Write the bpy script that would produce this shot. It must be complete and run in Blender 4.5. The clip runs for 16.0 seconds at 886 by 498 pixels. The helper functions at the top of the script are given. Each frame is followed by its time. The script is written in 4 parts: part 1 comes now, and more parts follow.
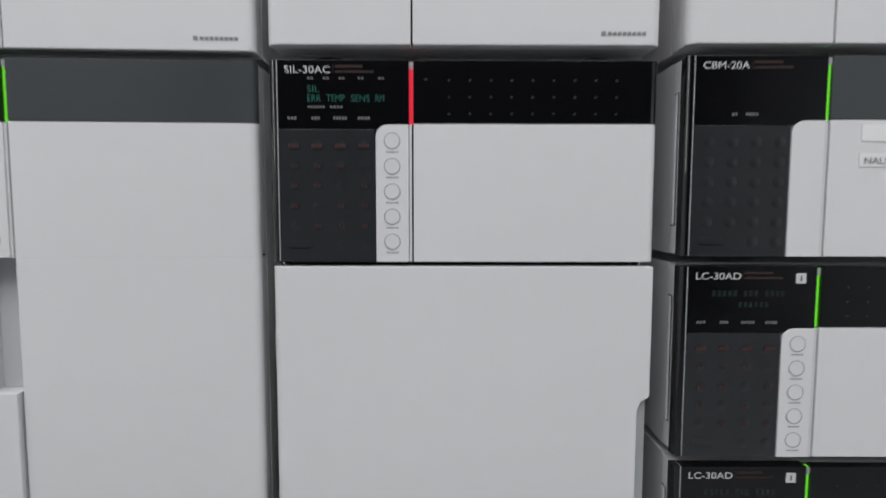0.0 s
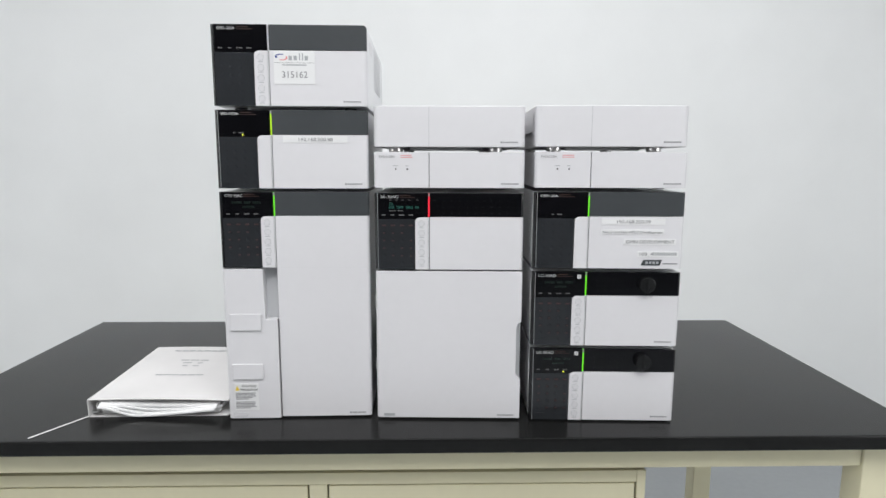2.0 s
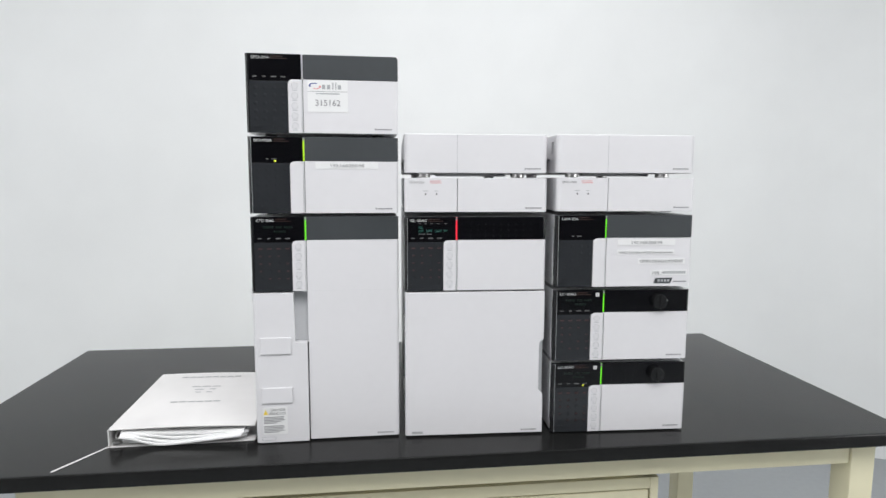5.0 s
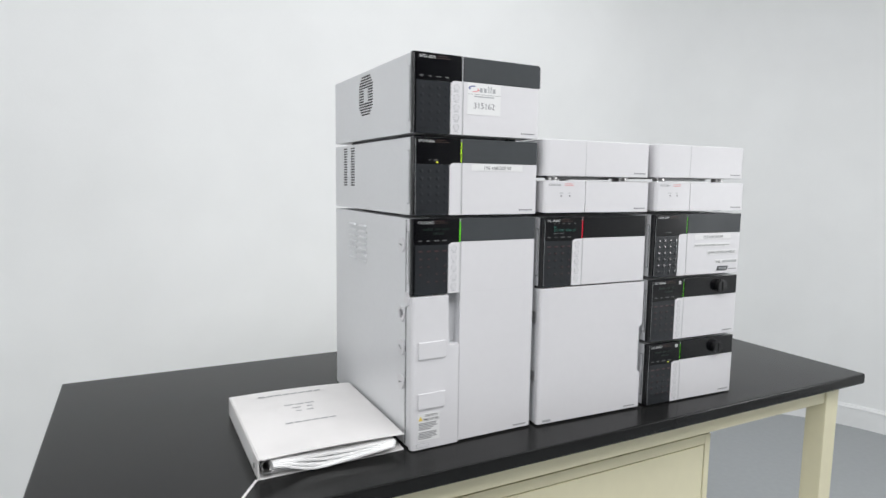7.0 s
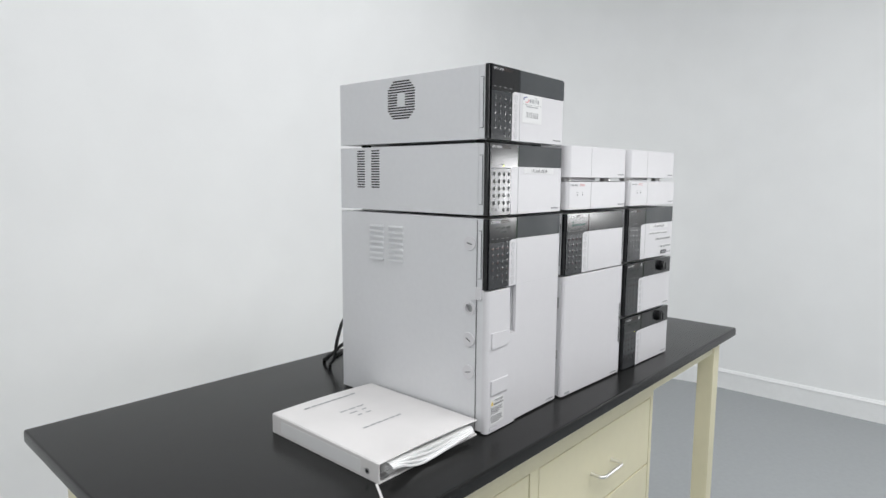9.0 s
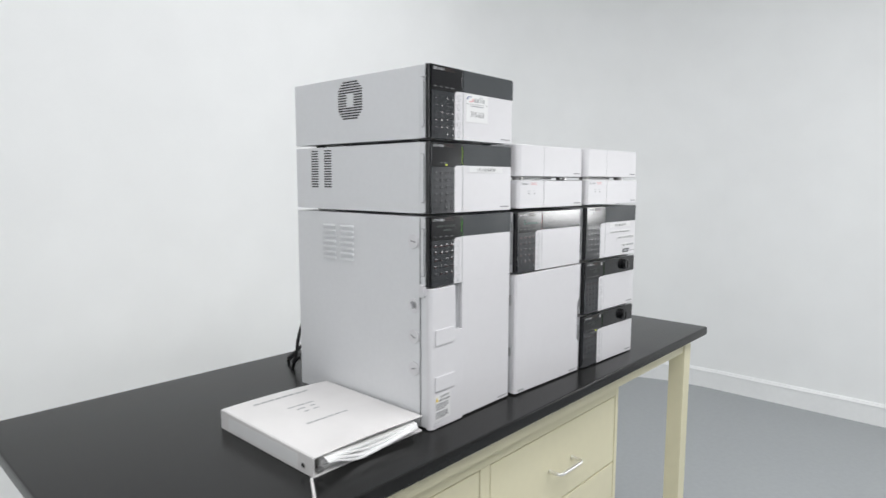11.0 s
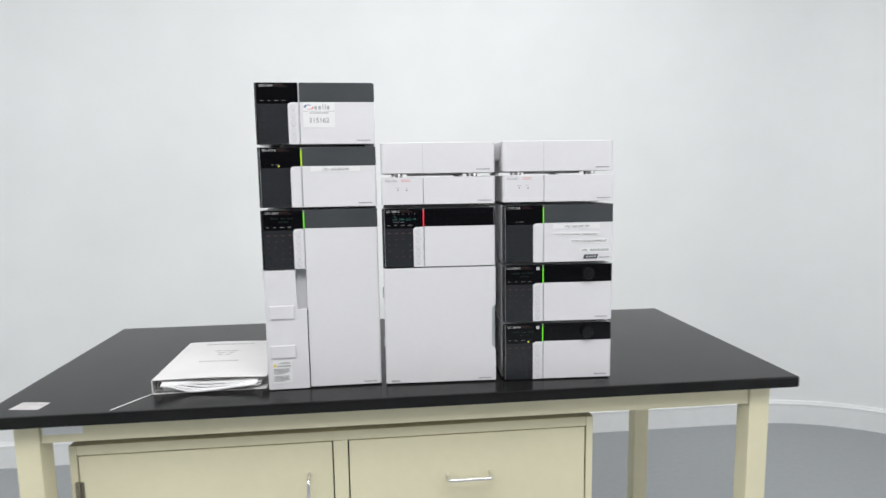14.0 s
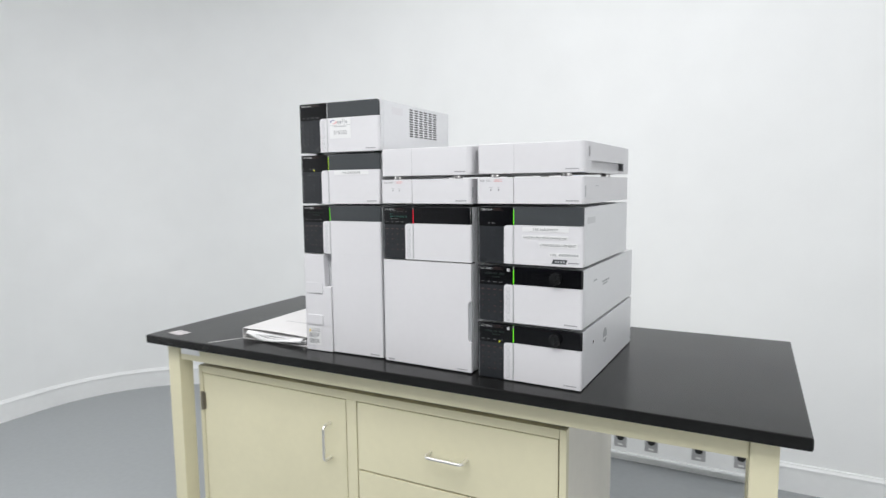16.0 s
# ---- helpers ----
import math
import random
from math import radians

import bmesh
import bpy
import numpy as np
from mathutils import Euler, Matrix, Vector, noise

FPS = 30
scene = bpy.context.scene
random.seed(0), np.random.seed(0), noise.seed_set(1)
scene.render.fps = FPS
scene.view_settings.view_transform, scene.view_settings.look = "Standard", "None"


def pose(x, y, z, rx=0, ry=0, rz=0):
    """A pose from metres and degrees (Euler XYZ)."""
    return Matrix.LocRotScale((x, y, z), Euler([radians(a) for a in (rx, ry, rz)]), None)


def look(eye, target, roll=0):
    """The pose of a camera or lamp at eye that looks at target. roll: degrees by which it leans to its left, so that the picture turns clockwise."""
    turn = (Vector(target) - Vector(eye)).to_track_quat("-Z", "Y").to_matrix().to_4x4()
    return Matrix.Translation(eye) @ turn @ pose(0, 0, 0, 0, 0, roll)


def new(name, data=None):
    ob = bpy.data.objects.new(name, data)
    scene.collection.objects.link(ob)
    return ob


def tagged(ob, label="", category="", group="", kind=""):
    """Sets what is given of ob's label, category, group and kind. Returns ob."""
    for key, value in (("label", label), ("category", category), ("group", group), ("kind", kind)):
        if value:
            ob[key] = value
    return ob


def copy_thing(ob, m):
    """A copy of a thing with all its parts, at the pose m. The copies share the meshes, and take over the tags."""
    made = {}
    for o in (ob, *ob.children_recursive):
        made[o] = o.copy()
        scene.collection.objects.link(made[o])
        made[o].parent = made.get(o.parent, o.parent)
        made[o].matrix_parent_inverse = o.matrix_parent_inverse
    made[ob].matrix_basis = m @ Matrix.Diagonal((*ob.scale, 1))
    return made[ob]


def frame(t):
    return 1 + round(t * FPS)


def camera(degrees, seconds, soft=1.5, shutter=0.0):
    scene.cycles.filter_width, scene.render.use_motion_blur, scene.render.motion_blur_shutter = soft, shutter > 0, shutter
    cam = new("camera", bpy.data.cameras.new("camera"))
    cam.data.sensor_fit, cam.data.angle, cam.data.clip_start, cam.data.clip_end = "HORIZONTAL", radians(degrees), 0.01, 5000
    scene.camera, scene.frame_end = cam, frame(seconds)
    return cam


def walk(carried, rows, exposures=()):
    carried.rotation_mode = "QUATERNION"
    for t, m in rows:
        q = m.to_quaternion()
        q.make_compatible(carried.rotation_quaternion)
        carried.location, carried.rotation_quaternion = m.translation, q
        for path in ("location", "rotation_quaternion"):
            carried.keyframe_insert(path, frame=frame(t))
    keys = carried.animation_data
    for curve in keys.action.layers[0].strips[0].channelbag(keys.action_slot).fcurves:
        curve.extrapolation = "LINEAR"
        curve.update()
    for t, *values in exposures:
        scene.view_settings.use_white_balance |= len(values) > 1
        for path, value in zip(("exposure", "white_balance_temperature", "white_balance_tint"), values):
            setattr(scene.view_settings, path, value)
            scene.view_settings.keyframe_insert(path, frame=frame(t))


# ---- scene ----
cam = camera(72.8, 16.0, soft=1.5, shutter=0.4)
PATH = [
    (0, (0.371, -0.416, 1.237), (0.449, 1.575, 1.068), 0.1),
    (0.5, (0.372, -0.497, 1.271), (0.44, 1.494, 1.093), 0.2),
    (1, (0.37, -0.638, 1.282), (0.43, 1.353, 1.101), 0.3),
    (1.5, (0.364, -0.85, 1.335), (0.422, 1.132, 1.074), 0.2),
    (2, (0.366, -1.054, 1.387), (0.412, 0.923, 1.091), 0.18),
    (2.5, (0.362, -1.073, 1.388), (0.415, 0.906, 1.107), 0.18),
    (3, (0.361, -1.077, 1.384), (0.424, 0.904, 1.123), 0.2),
    (5.3, (0.148, -1.085, 1.396), (0.455, 0.879, 1.173), 0.3),
    (5.5, (0.096, -1.08, 1.393), (0.462, 0.874, 1.175), 0.4),
    (6, (-0.065, -1.059, 1.395), (0.496, 0.848, 1.172), 0.7),
    (6.5, (-0.24, -1.012, 1.396), (0.527, 0.822, 1.17), 0.8),
    (7, (-0.419, -0.935, 1.394), (0.487, 0.834, 1.171), 0.8),
    (7.5, (-0.583, -0.871, 1.401), (0.546, 0.763, 1.165), 1.1),
    (8, (-0.715, -0.797, 1.399), (0.579, 0.711, 1.172), 1.0),
    (8.2, (-0.764, -0.763, 1.403), (0.588, 0.693, 1.171), 1.0),
    (10.3, (-0.907, -0.65, 1.394), (0.608, 0.636, 1.172), 0.1),
    (10.5, (-0.890, -0.677, 1.392), (0.608, 0.630, 1.173), 0.08),
    (11, (-0.803, -0.776, 1.395), (0.657, 0.572, 1.173), 0.14),
    (11.5, (-0.675, -0.918, 1.398), (0.677, 0.539, 1.175), -0.26),
    (12, (-0.538, -1.019, 1.395), (0.610, 0.602, 1.177), -0.70),
    (12.5, (-0.380, -1.105, 1.403), (0.549, 0.651, 1.171), -0.77),
    (13, (-0.176, -1.205, 1.415), (0.590, 0.625, 1.162), -0.50),
    (13.5, (0.064, -1.321, 1.402), (0.587, 0.595, 1.166), -0.63),
    (14, (0.265, -1.377, 1.400), (0.473, 0.598, 1.160), -0.83),
    (14.5, (0.478, -1.405, 1.392), (0.361, 0.578, 1.161), -0.96),
    (15, (0.722, -1.408, 1.390), (0.363, 0.546, 1.164), -0.70),
    (15.5, (0.937, -1.381, 1.387), (0.315, 0.506, 1.165), -0.66),
    (16, (1.133, -1.338, 1.383), (0.226, 0.432, 1.172), -0.56),
]
walk(cam, [(t, look(eye, target, roll)) for t, eye, target, roll in PATH], [(0.0, -0.83), (0.5, -0.68), (1.0, -0.58), (1.5, -0.46), (2.0, -0.39), (2.5, -0.31), (5.5, -0.30), (7.0, -0.38), (8.0, -0.49), (10.5, -0.39), (11.5, -0.37), (12.0, -0.34), (12.5, -0.35), (13.5, -0.34), (14.5, -0.28), (16.0, -0.28)])

# ---- world, large lights and exposure ----
world = bpy.data.worlds.new("room_air")
world.use_nodes = True
world.node_tree.nodes["Background"].inputs[0].default_value = (0.9, 0.95, 1.0, 1)
world.node_tree.nodes["Background"].inputs[1].default_value = 0.05
scene.world = world
scene.view_settings.exposure = 0.0


def area_lamp(name, eye, target, width, height, watts, colour=(1, 1, 1)):
    data = bpy.data.lights.new(name, "AREA")
    data.shape, data.size, data.size_y, data.energy, data.color = "RECTANGLE", width, height, watts, colour
    ob = new(name, data)
    ob.matrix_world = look(eye, target)
    return ob


COOL = (0.985, 0.99, 1.0)
area_lamp("key_light", (3.08, -1.93, 1.34), (0.5, 0.1, 1.36), 0.44, 0.46, 17, COOL)
area_lamp("side_light", (-2.68, -1.80, 1.95), (0.2, 0.2, 1.0), 0.6, 1.1, 24, COOL)
area_lamp("ceiling_light_front", (0.4, -1.65, 3.1), (0.4, -1.65, 0), 2.8, 1.6, 109, COOL)
area_lamp("ceiling_light_left", (-1.75, -1.1, 3.1), (-1.6, -0.9, 0), 1.0, 1.8, 20, COOL)
area_lamp("ceiling_light_back", (0.80, 0.38, 3.1), (0.80, 0.43, 0), 2.2, 0.6, 25, COOL)

# ---- materials ----


def material(name, colour, rough=0.5, metal=0.0, vary=0.04, scale=30.0, bump=0.02, bump_scale=400.0, spec=0.5,
             coat=0.0, stain=0.0, stain_scale=2.5, rough_vary=0.08, glow=None, strength=0.0):
    m = bpy.data.materials.new(name)
    m.use_nodes = True
    nt = m.node_tree
    n, l = nt.nodes, nt.links
    bsdf = n["Principled BSDF"]
    bsdf.inputs["Metallic"].default_value = metal
    bsdf.inputs["Specular IOR Level"].default_value = spec
    bsdf.inputs["Coat Weight"].default_value = coat
    bsdf.inputs["Coat Roughness"].default_value = 0.06
    co = n.new("ShaderNodeTexCoord")

    def noise_node(s, detail=4.0):
        t = n.new("ShaderNodeTexNoise")
        t.inputs["Scale"].default_value = s
        t.inputs["Detail"].default_value = detail
        l.new(co.outputs["Object"], t.inputs["Vector"])
        return t

    fine, broad = noise_node(scale), noise_node(stain_scale, 6.0)
    value = n.new("ShaderNodeMapRange")
    value.inputs["From Min"].default_value, value.inputs["From Max"].default_value = 0.3, 0.7
    value.inputs["To Min"].default_value, value.inputs["To Max"].default_value = 1 - vary, 1 + vary
    l.new(fine.outputs["Fac"], value.inputs["Value"])
    wide = n.new("ShaderNodeMapRange")
    wide.inputs["From Min"].default_value, wide.inputs["From Max"].default_value = 0.35, 0.65
    wide.inputs["To Min"].default_value, wide.inputs["To Max"].default_value = 1 - stain, 1 + stain
    l.new(broad.outputs["Fac"], wide.inputs["Value"])
    mul = n.new("ShaderNodeMath")
    mul.operation = "MULTIPLY"
    l.new(value.outputs[0], mul.inputs[0])
    l.new(wide.outputs[0], mul.inputs[1])
    tone = n.new("ShaderNodeVectorMath")
    tone.operation = "SCALE"
    tone.inputs[0].default_value = colour
    l.new(mul.outputs[0], tone.inputs["Scale"])
    l.new(tone.outputs[0], bsdf.inputs["Base Color"])
    gloss = n.new("ShaderNodeMapRange")
    gloss.inputs["From Min"].default_value, gloss.inputs["From Max"].default_value = 0.35, 0.65
    gloss.inputs["To Min"].default_value = max(0.0, rough - rough_vary)
    gloss.inputs["To Max"].default_value = min(1.0, rough + rough_vary)
    l.new(broad.outputs["Fac"], gloss.inputs["Value"])
    l.new(gloss.outputs[0], bsdf.inputs["Roughness"])
    if bump:
        grain = noise_node(bump_scale, 3.0)
        bp = n.new("ShaderNodeBump")
        bp.inputs["Strength"].default_value, bp.inputs["Distance"].default_value = bump, 0.002
        l.new(grain.outputs["Fac"], bp.inputs["Height"])
        l.new(bp.outputs["Normal"], bsdf.inputs["Normal"])
    if glow:
        bsdf.inputs["Emission Color"].default_value = (*glow, 1)
        bsdf.inputs["Emission Strength"].default_value = strength
    return m


WALL = material("white_wall_paint", (0.865, 0.875, 0.875), 0.75, vary=0.012, scale=5, bump=0.12, bump_scale=160, stain=0.015, stain_scale=1.2)
# invented dark tone for the unseen south wall, keeps display reflections dark
DARKWALL = material("unseen_wall_dark_tone", (0.05, 0.05, 0.055), 0.8, vary=0.03, scale=6, bump=0.1)
CEILING = material("ceiling_paint", (0.8, 0.8, 0.8), 0.85, vary=0.02, scale=8, bump=0.1)
FLOOR = material("grey_epoxy_floor", (0.318, 0.336, 0.346), 0.36, vary=0.03, scale=40, bump=0.04, bump_scale=90, stain=0.025, stain_scale=1.6, rough_vary=0.06)
TRIM = material("white_gloss_trim", (0.86, 0.87, 0.87), 0.4, vary=0.015, bump=0.03, bump_scale=90, stain=0.02)
SHELL = material("white_moulded_plastic", (0.648, 0.640, 0.657), 0.36, spec=0.34, vary=0.008, scale=60, bump=0.05, bump_scale=900, stain=0.012, stain_scale=6, rough_vary=0.02)
SHEET = material("light_grey_powder_coat", (0.665, 0.670, 0.685), 0.32, spec=0.6, vary=0.012, scale=90, bump=0.08, bump_scale=1100, stain=0.012, stain_scale=5, rough_vary=0.012)
BAND = material("slate_grey_plastic", (0.045, 0.050, 0.054), 0.5, spec=0.35, vary=0.03, scale=80, bump=0.04, bump_scale=900, stain=0.04, stain_scale=8)
FILM = material("charcoal_keypad_film", (0.024, 0.026, 0.029), 0.18, vary=0.04, scale=60, bump=0.0, rough_vary=0.03, stain=0.05, stain_scale=12)
GLASS = material("black_display_window", (0.003, 0.003, 0.004), 0.15, vary=0.0, bump=0.0, rough_vary=0.02)
# near-black that puts the shade of vents, gaps and holes into the colour
GAP = material("chassis_and_shade_black", (0.015, 0.015, 0.016), 0.6, vary=0.05)
RUBBER = material("black_rubber", (0.018, 0.018, 0.019), 0.7, vary=0.1, scale=120, bump=0.1)
BENCH = material("black_epoxy_resin", (0.0110, 0.0111, 0.0110), 0.25, vary=0.10, scale=70, bump=0.0, spec=0.20, stain=0.12, stain_scale=7, rough_vary=0.014)
CREAM = material("cream_enamelled_steel", (0.71, 0.668, 0.472), 0.36, vary=0.012, scale=40, bump=0.04, bump_scale=500, stain=0.03, stain_scale=3)
CABSIDE = material("pale_grey_steel_side", (0.80, 0.765, 0.68), 0.4, vary=0.015, bump=0.04, stain=0.03)
CHROME = material("brushed_nickel", (0.80, 0.79, 0.78), 0.40, metal=1.0, vary=0.03, scale=200, bump=0.0)
BRONZE = material("dull_bronze", (0.30, 0.27, 0.22), 0.45, metal=1.0, vary=0.08, scale=150, bump=0.0)
STEEL = material("dull_zinc", (0.5, 0.5, 0.5), 0.4, metal=1.0, vary=0.06, scale=150, bump=0.0)
PAPER = material("white_paper", (0.80, 0.80, 0.80), 0.75, vary=0.02, scale=120, bump=0.05, bump_scale=700)
VINYL = material("white_vinyl_cover", (0.67, 0.655, 0.65), 0.38, spec=0.3, vary=0.015, scale=25, bump=0.02, bump_scale=45, stain=0.03, stain_scale=9)
STICKER = material("white_label_stock", (0.72, 0.72, 0.72), 0.5, vary=0.01, bump=0.0)
INK = material("dark_grey_ink", (0.10, 0.10, 0.105), 0.6, vary=0.05, bump=0.0)
FAINT = material("pale_grey_ink", (0.34, 0.35, 0.36), 0.6, vary=0.05, bump=0.0)
WORD = material("dim_grey_print", (0.13, 0.13, 0.13), 0.5, vary=0.05, bump=0.0)
LABELINK = material("grey_label_ink", (0.21, 0.21, 0.22), 0.6, vary=0.05, bump=0.0)
CREASE = material("crease_grey_plastic", (0.56, 0.565, 0.575), 0.55, vary=0.02, bump=0.0)
MARK = material("light_print", (0.55, 0.55, 0.55), 0.5, vary=0.03, bump=0.0)
REDMARK = material("dull_red_print", (0.040, 0.012, 0.012), 0.5, vary=0.2, scale=300, bump=0.0)
PINK = material("red_print", (0.66, 0.26, 0.26), 0.5, vary=0.05, bump=0.0)
BLUE = material("navy_print", (0.05, 0.07, 0.24), 0.5, vary=0.05, bump=0.0)
RUST = material("amber_print", (0.022, 0.007, 0.004), 0.5, vary=0.05, bump=0.0)
YELLOW = material("warning_yellow", (0.75, 0.55, 0.06), 0.5, vary=0.03, bump=0.0)
PLATE = material("bright_metal_plate", (0.82, 0.82, 0.82), 0.42, metal=1.0, vary=0.02, bump=0.0)
FOIL = material("grey_pink_label", (0.50, 0.47, 0.47), 0.35, vary=0.10, scale=160, bump=0.05, bump_scale=300)
OUTLET = material("grey_outlet_plastic", (0.40, 0.40, 0.41), 0.4, vary=0.04, bump=0.0)
MAKER = material("grey_maker_ink", (0.22, 0.225, 0.23), 0.5, vary=0.05, bump=0.0)
DOTS = material("faint_dot_print", (0.013, 0.014, 0.015), 0.5, vary=0.05, bump=0.0)
RIM = material("grey_button_outline", (0.36, 0.37, 0.38), 0.5, vary=0.03, bump=0.0)
GREEN_LED = material("green_indicator", (0.1, 0.5, 0.03), 0.3, bump=0.0, glow=(0.20, 1.0, 0.03), strength=0.72)
LIME_LED = material("lime_indicator", (0.3, 0.5, 0.03), 0.3, bump=0.0, glow=(0.55, 0.95, 0.03), strength=0.75)
RED_LED = material("red_indicator", (0.5, 0.02, 0.03), 0.3, bump=0.0, glow=(1.0, 0.03, 0.07), strength=0.9)
DOT_LED = material("yellow_indicator_dot", (0.6, 0.6, 0.05), 0.3, bump=0.0, glow=(0.85, 1.0, 0.05), strength=1.2)
TEAL = material("teal_display_characters", (0.02, 0.10, 0.08), 0.3, bump=0.0, glow=(0.10, 0.42, 0.34), strength=0.032)
DIM = material("dim_green_characters", (0.006, 0.014, 0.010), 0.3, bump=0.0, glow=(0.05, 0.22, 0.12), strength=0.006)
KEYCAP = material("glossy_dark_key_dome", (0.024, 0.026, 0.029), 0.10, spec=0.5, vary=0.03, bump=0.0, rough_vary=0.02)
BUTTONCAP = material("glossy_white_button", (0.648, 0.640, 0.657), 0.15, vary=0.01, bump=0.0, rough_vary=0.03)
EDGE = material("polished_black_edge", (0.004, 0.004, 0.005), 0.04, spec=0.7, vary=0.0, bump=0.0, rough_vary=0.01)
KNOB = material("satin_black_knob", (0.008, 0.0083, 0.0088), 0.30, vary=0.05, scale=150, bump=0.02)

# ---- building blocks ----


def level_normals(me, limit=math.cos(math.radians(40))):
    """Smooth shading in which large flat faces keep their own direction."""
    for p in me.polygons:
        p.use_smooth = True
    around = [[] for _ in me.vertices]
    for p in me.polygons:
        for i in p.vertices:
            around[i].append((p.normal.copy(), p.area))
    out = []
    for p in me.polygons:
        for i in p.vertices:
            n = Vector((0, 0, 0))
            for q, area in around[i]:
                if q.dot(p.normal) > limit:
                    n += area * q
            out.append(n.normalized() if n.length > 0 else p.normal.copy())
    me.normals_split_custom_set(out)


def finish(bm, name, mat, smooth=True):
    bmesh.ops.recalc_face_normals(bm, faces=bm.faces)
    me = bpy.data.meshes.new(name)
    bm.to_mesh(me)
    bm.free()
    if smooth:
        level_normals(me)
    me.materials.append(mat)
    return me


def part(name, bm, mat, parent=None, label="", at=None):
    """One mesh object, under a thing or part if one is given."""
    ob = new(name, finish(bm, name, mat) if isinstance(bm, bmesh.types.BMesh) else bm)
    if parent is not None:
        ob.parent = parent
    if at is not None:
        ob.matrix_basis = at
    return tagged(ob, label)


def thing(name, at, label, category, group=""):
    ob = new(name)
    ob.empty_display_size = 0.05
    ob.matrix_basis = at
    return tagged(ob, label, category, group)


def soften(bm, width, limit=50, segments=2):
    bmesh.ops.recalc_face_normals(bm, faces=bm.faces)
    edges = [e for e in bm.edges if len(e.link_faces) == 2 and e.calc_face_angle() > radians(limit)]
    if width:
        bmesh.ops.bevel(bm, geom=edges, offset=width, segments=segments, profile=0.5, affect="EDGES", clamp_overlap=True)
    return bm


def prism(points, axis, a, b, width=0.0006):
    """The outline, in the two axes other than the given one, drawn out from a to b along it."""
    bm = bmesh.new()
    order = {"x": lambda p, q, h: (h, p, q), "y": lambda p, q, h: (p, h, q), "z": lambda p, q, h: (p, q, h)}[axis]
    low = [bm.verts.new(order(p, q, a)) for p, q in points]
    high = [bm.verts.new(order(p, q, b)) for p, q in points]
    bm.faces.new(low)
    bm.faces.new(high)
    for i in range(len(low)):
        j = (i + 1) % len(low)
        bm.faces.new((low[i], low[j], high[j], high[i]))
    return soften(bm, width)


def round_upright(bm, x, y, width, segments=5):
    """Rounds the upright edges that stand at x, y."""
    edges = [e for e in bm.edges if all(abs(v.co.x - x) < 1e-5 and abs(v.co.y - y) < 1e-5 for v in e.verts)]
    bmesh.ops.bevel(bm, geom=edges, offset=width, segments=segments, profile=0.5, affect="EDGES", clamp_overlap=True)
    return bm


def rounded(p0, p1, q0, q1, radii, steps=6):
    """A rectangle's outline, with radii for (p0,q0), (p1,q0), (p1,q1), (p0,q1)."""
    out = []
    for (p, q, sp, sq, start), r in zip(((p0, q0, 1, 1, 180), (p1, q0, -1, 1, 270), (p1, q1, -1, -1, 0), (p0, q1, 1, -1, 90)), radii):
        if r <= 0:
            out.append((p, q))
        else:
            for k in range(steps + 1):
                a = radians(start + 90 * k / steps)
                out.append((p + sp * r + r * math.cos(a), q + sq * r + r * math.sin(a)))
    return out


def block(x0, x1, y0, y1, z0, z1, width=0.0008, radii=(0, 0, 0, 0)):
    """A box, with the upright edges rounded at front-left, front-right, back-right, back-left."""
    return prism(rounded(x0, x1, y0, y1, radii), "z", z0, z1, width)


def tile(x0, x1, z0, z1, y0, y1, width=0.0004, radii=(0, 0, 0, 0)):
    """A plate that faces the front, rounded at bottom-left, bottom-right, top-right, top-left."""
    return prism(rounded(x0, x1, z0, z1, radii), "y", y0, y1, width)


def disc(radius, axis, centre, a, b, width=0.0004, sides=24):
    c = centre
    return prism([(c[0] + radius * math.cos(2 * math.pi * k / sides), c[1] + radius * math.sin(2 * math.pi * k / sides)) for k in range(sides)], axis, a, b, width)


def ring(radius, thick, centre, y0, y1, sides=28):
    """A flat ring that faces the front."""
    bm = bmesh.new()
    rows = []
    for r, y in ((radius - thick, y1), (radius - thick, y0), (radius, y0), (radius, y1)):
        rows.append([bm.verts.new((centre[0] + r * math.cos(2 * math.pi * k / sides), y, centre[1] + r * math.sin(2 * math.pi * k / sides))) for k in range(sides)])
    for i in range(4):
        u, v = rows[i], rows[(i + 1) % 4]
        for k in range(sides):
            bm.faces.new((u[k], u[(k + 1) % sides], v[(k + 1) % sides], v[k]))
    return bm


def merged(items):
    """Several small bmeshes of one printed or moulded feature, as one."""
    out = bmesh.new()
    for bm in items:
        me = bpy.data.meshes.new("piece")
        bm.to_mesh(me)
        bm.free()
        out.from_mesh(me)
        bpy.data.meshes.remove(me)
    return out


def tube(points, radius, sides=10, closed_ends=True):
    """A round bar along a line of points."""
    bm = bmesh.new()
    pts = [Vector(p) for p in points]
    rows = []
    up = Vector((0.13, 0.31, 0.94)).normalized()
    for i, p in enumerate(pts):
        d = (pts[min(i + 1, len(pts) - 1)] - pts[max(i - 1, 0)]).normalized()
        side = d.cross(up)
        side = side.normalized() if side.length > 1e-4 else d.orthogonal().normalized()
        over = side.cross(d)
        rows.append([bm.verts.new(p + radius * (math.cos(2 * math.pi * k / sides) * side + math.sin(2 * math.pi * k / sides) * over)) for k in range(sides)])
    for u, v in zip(rows, rows[1:]):
        for k in range(sides):
            bm.faces.new((u[k], u[(k + 1) % sides], v[(k + 1) % sides], v[k]))
    if closed_ends:
        bm.faces.new(rows[0])
        bm.faces.new(rows[-1])
    return bm


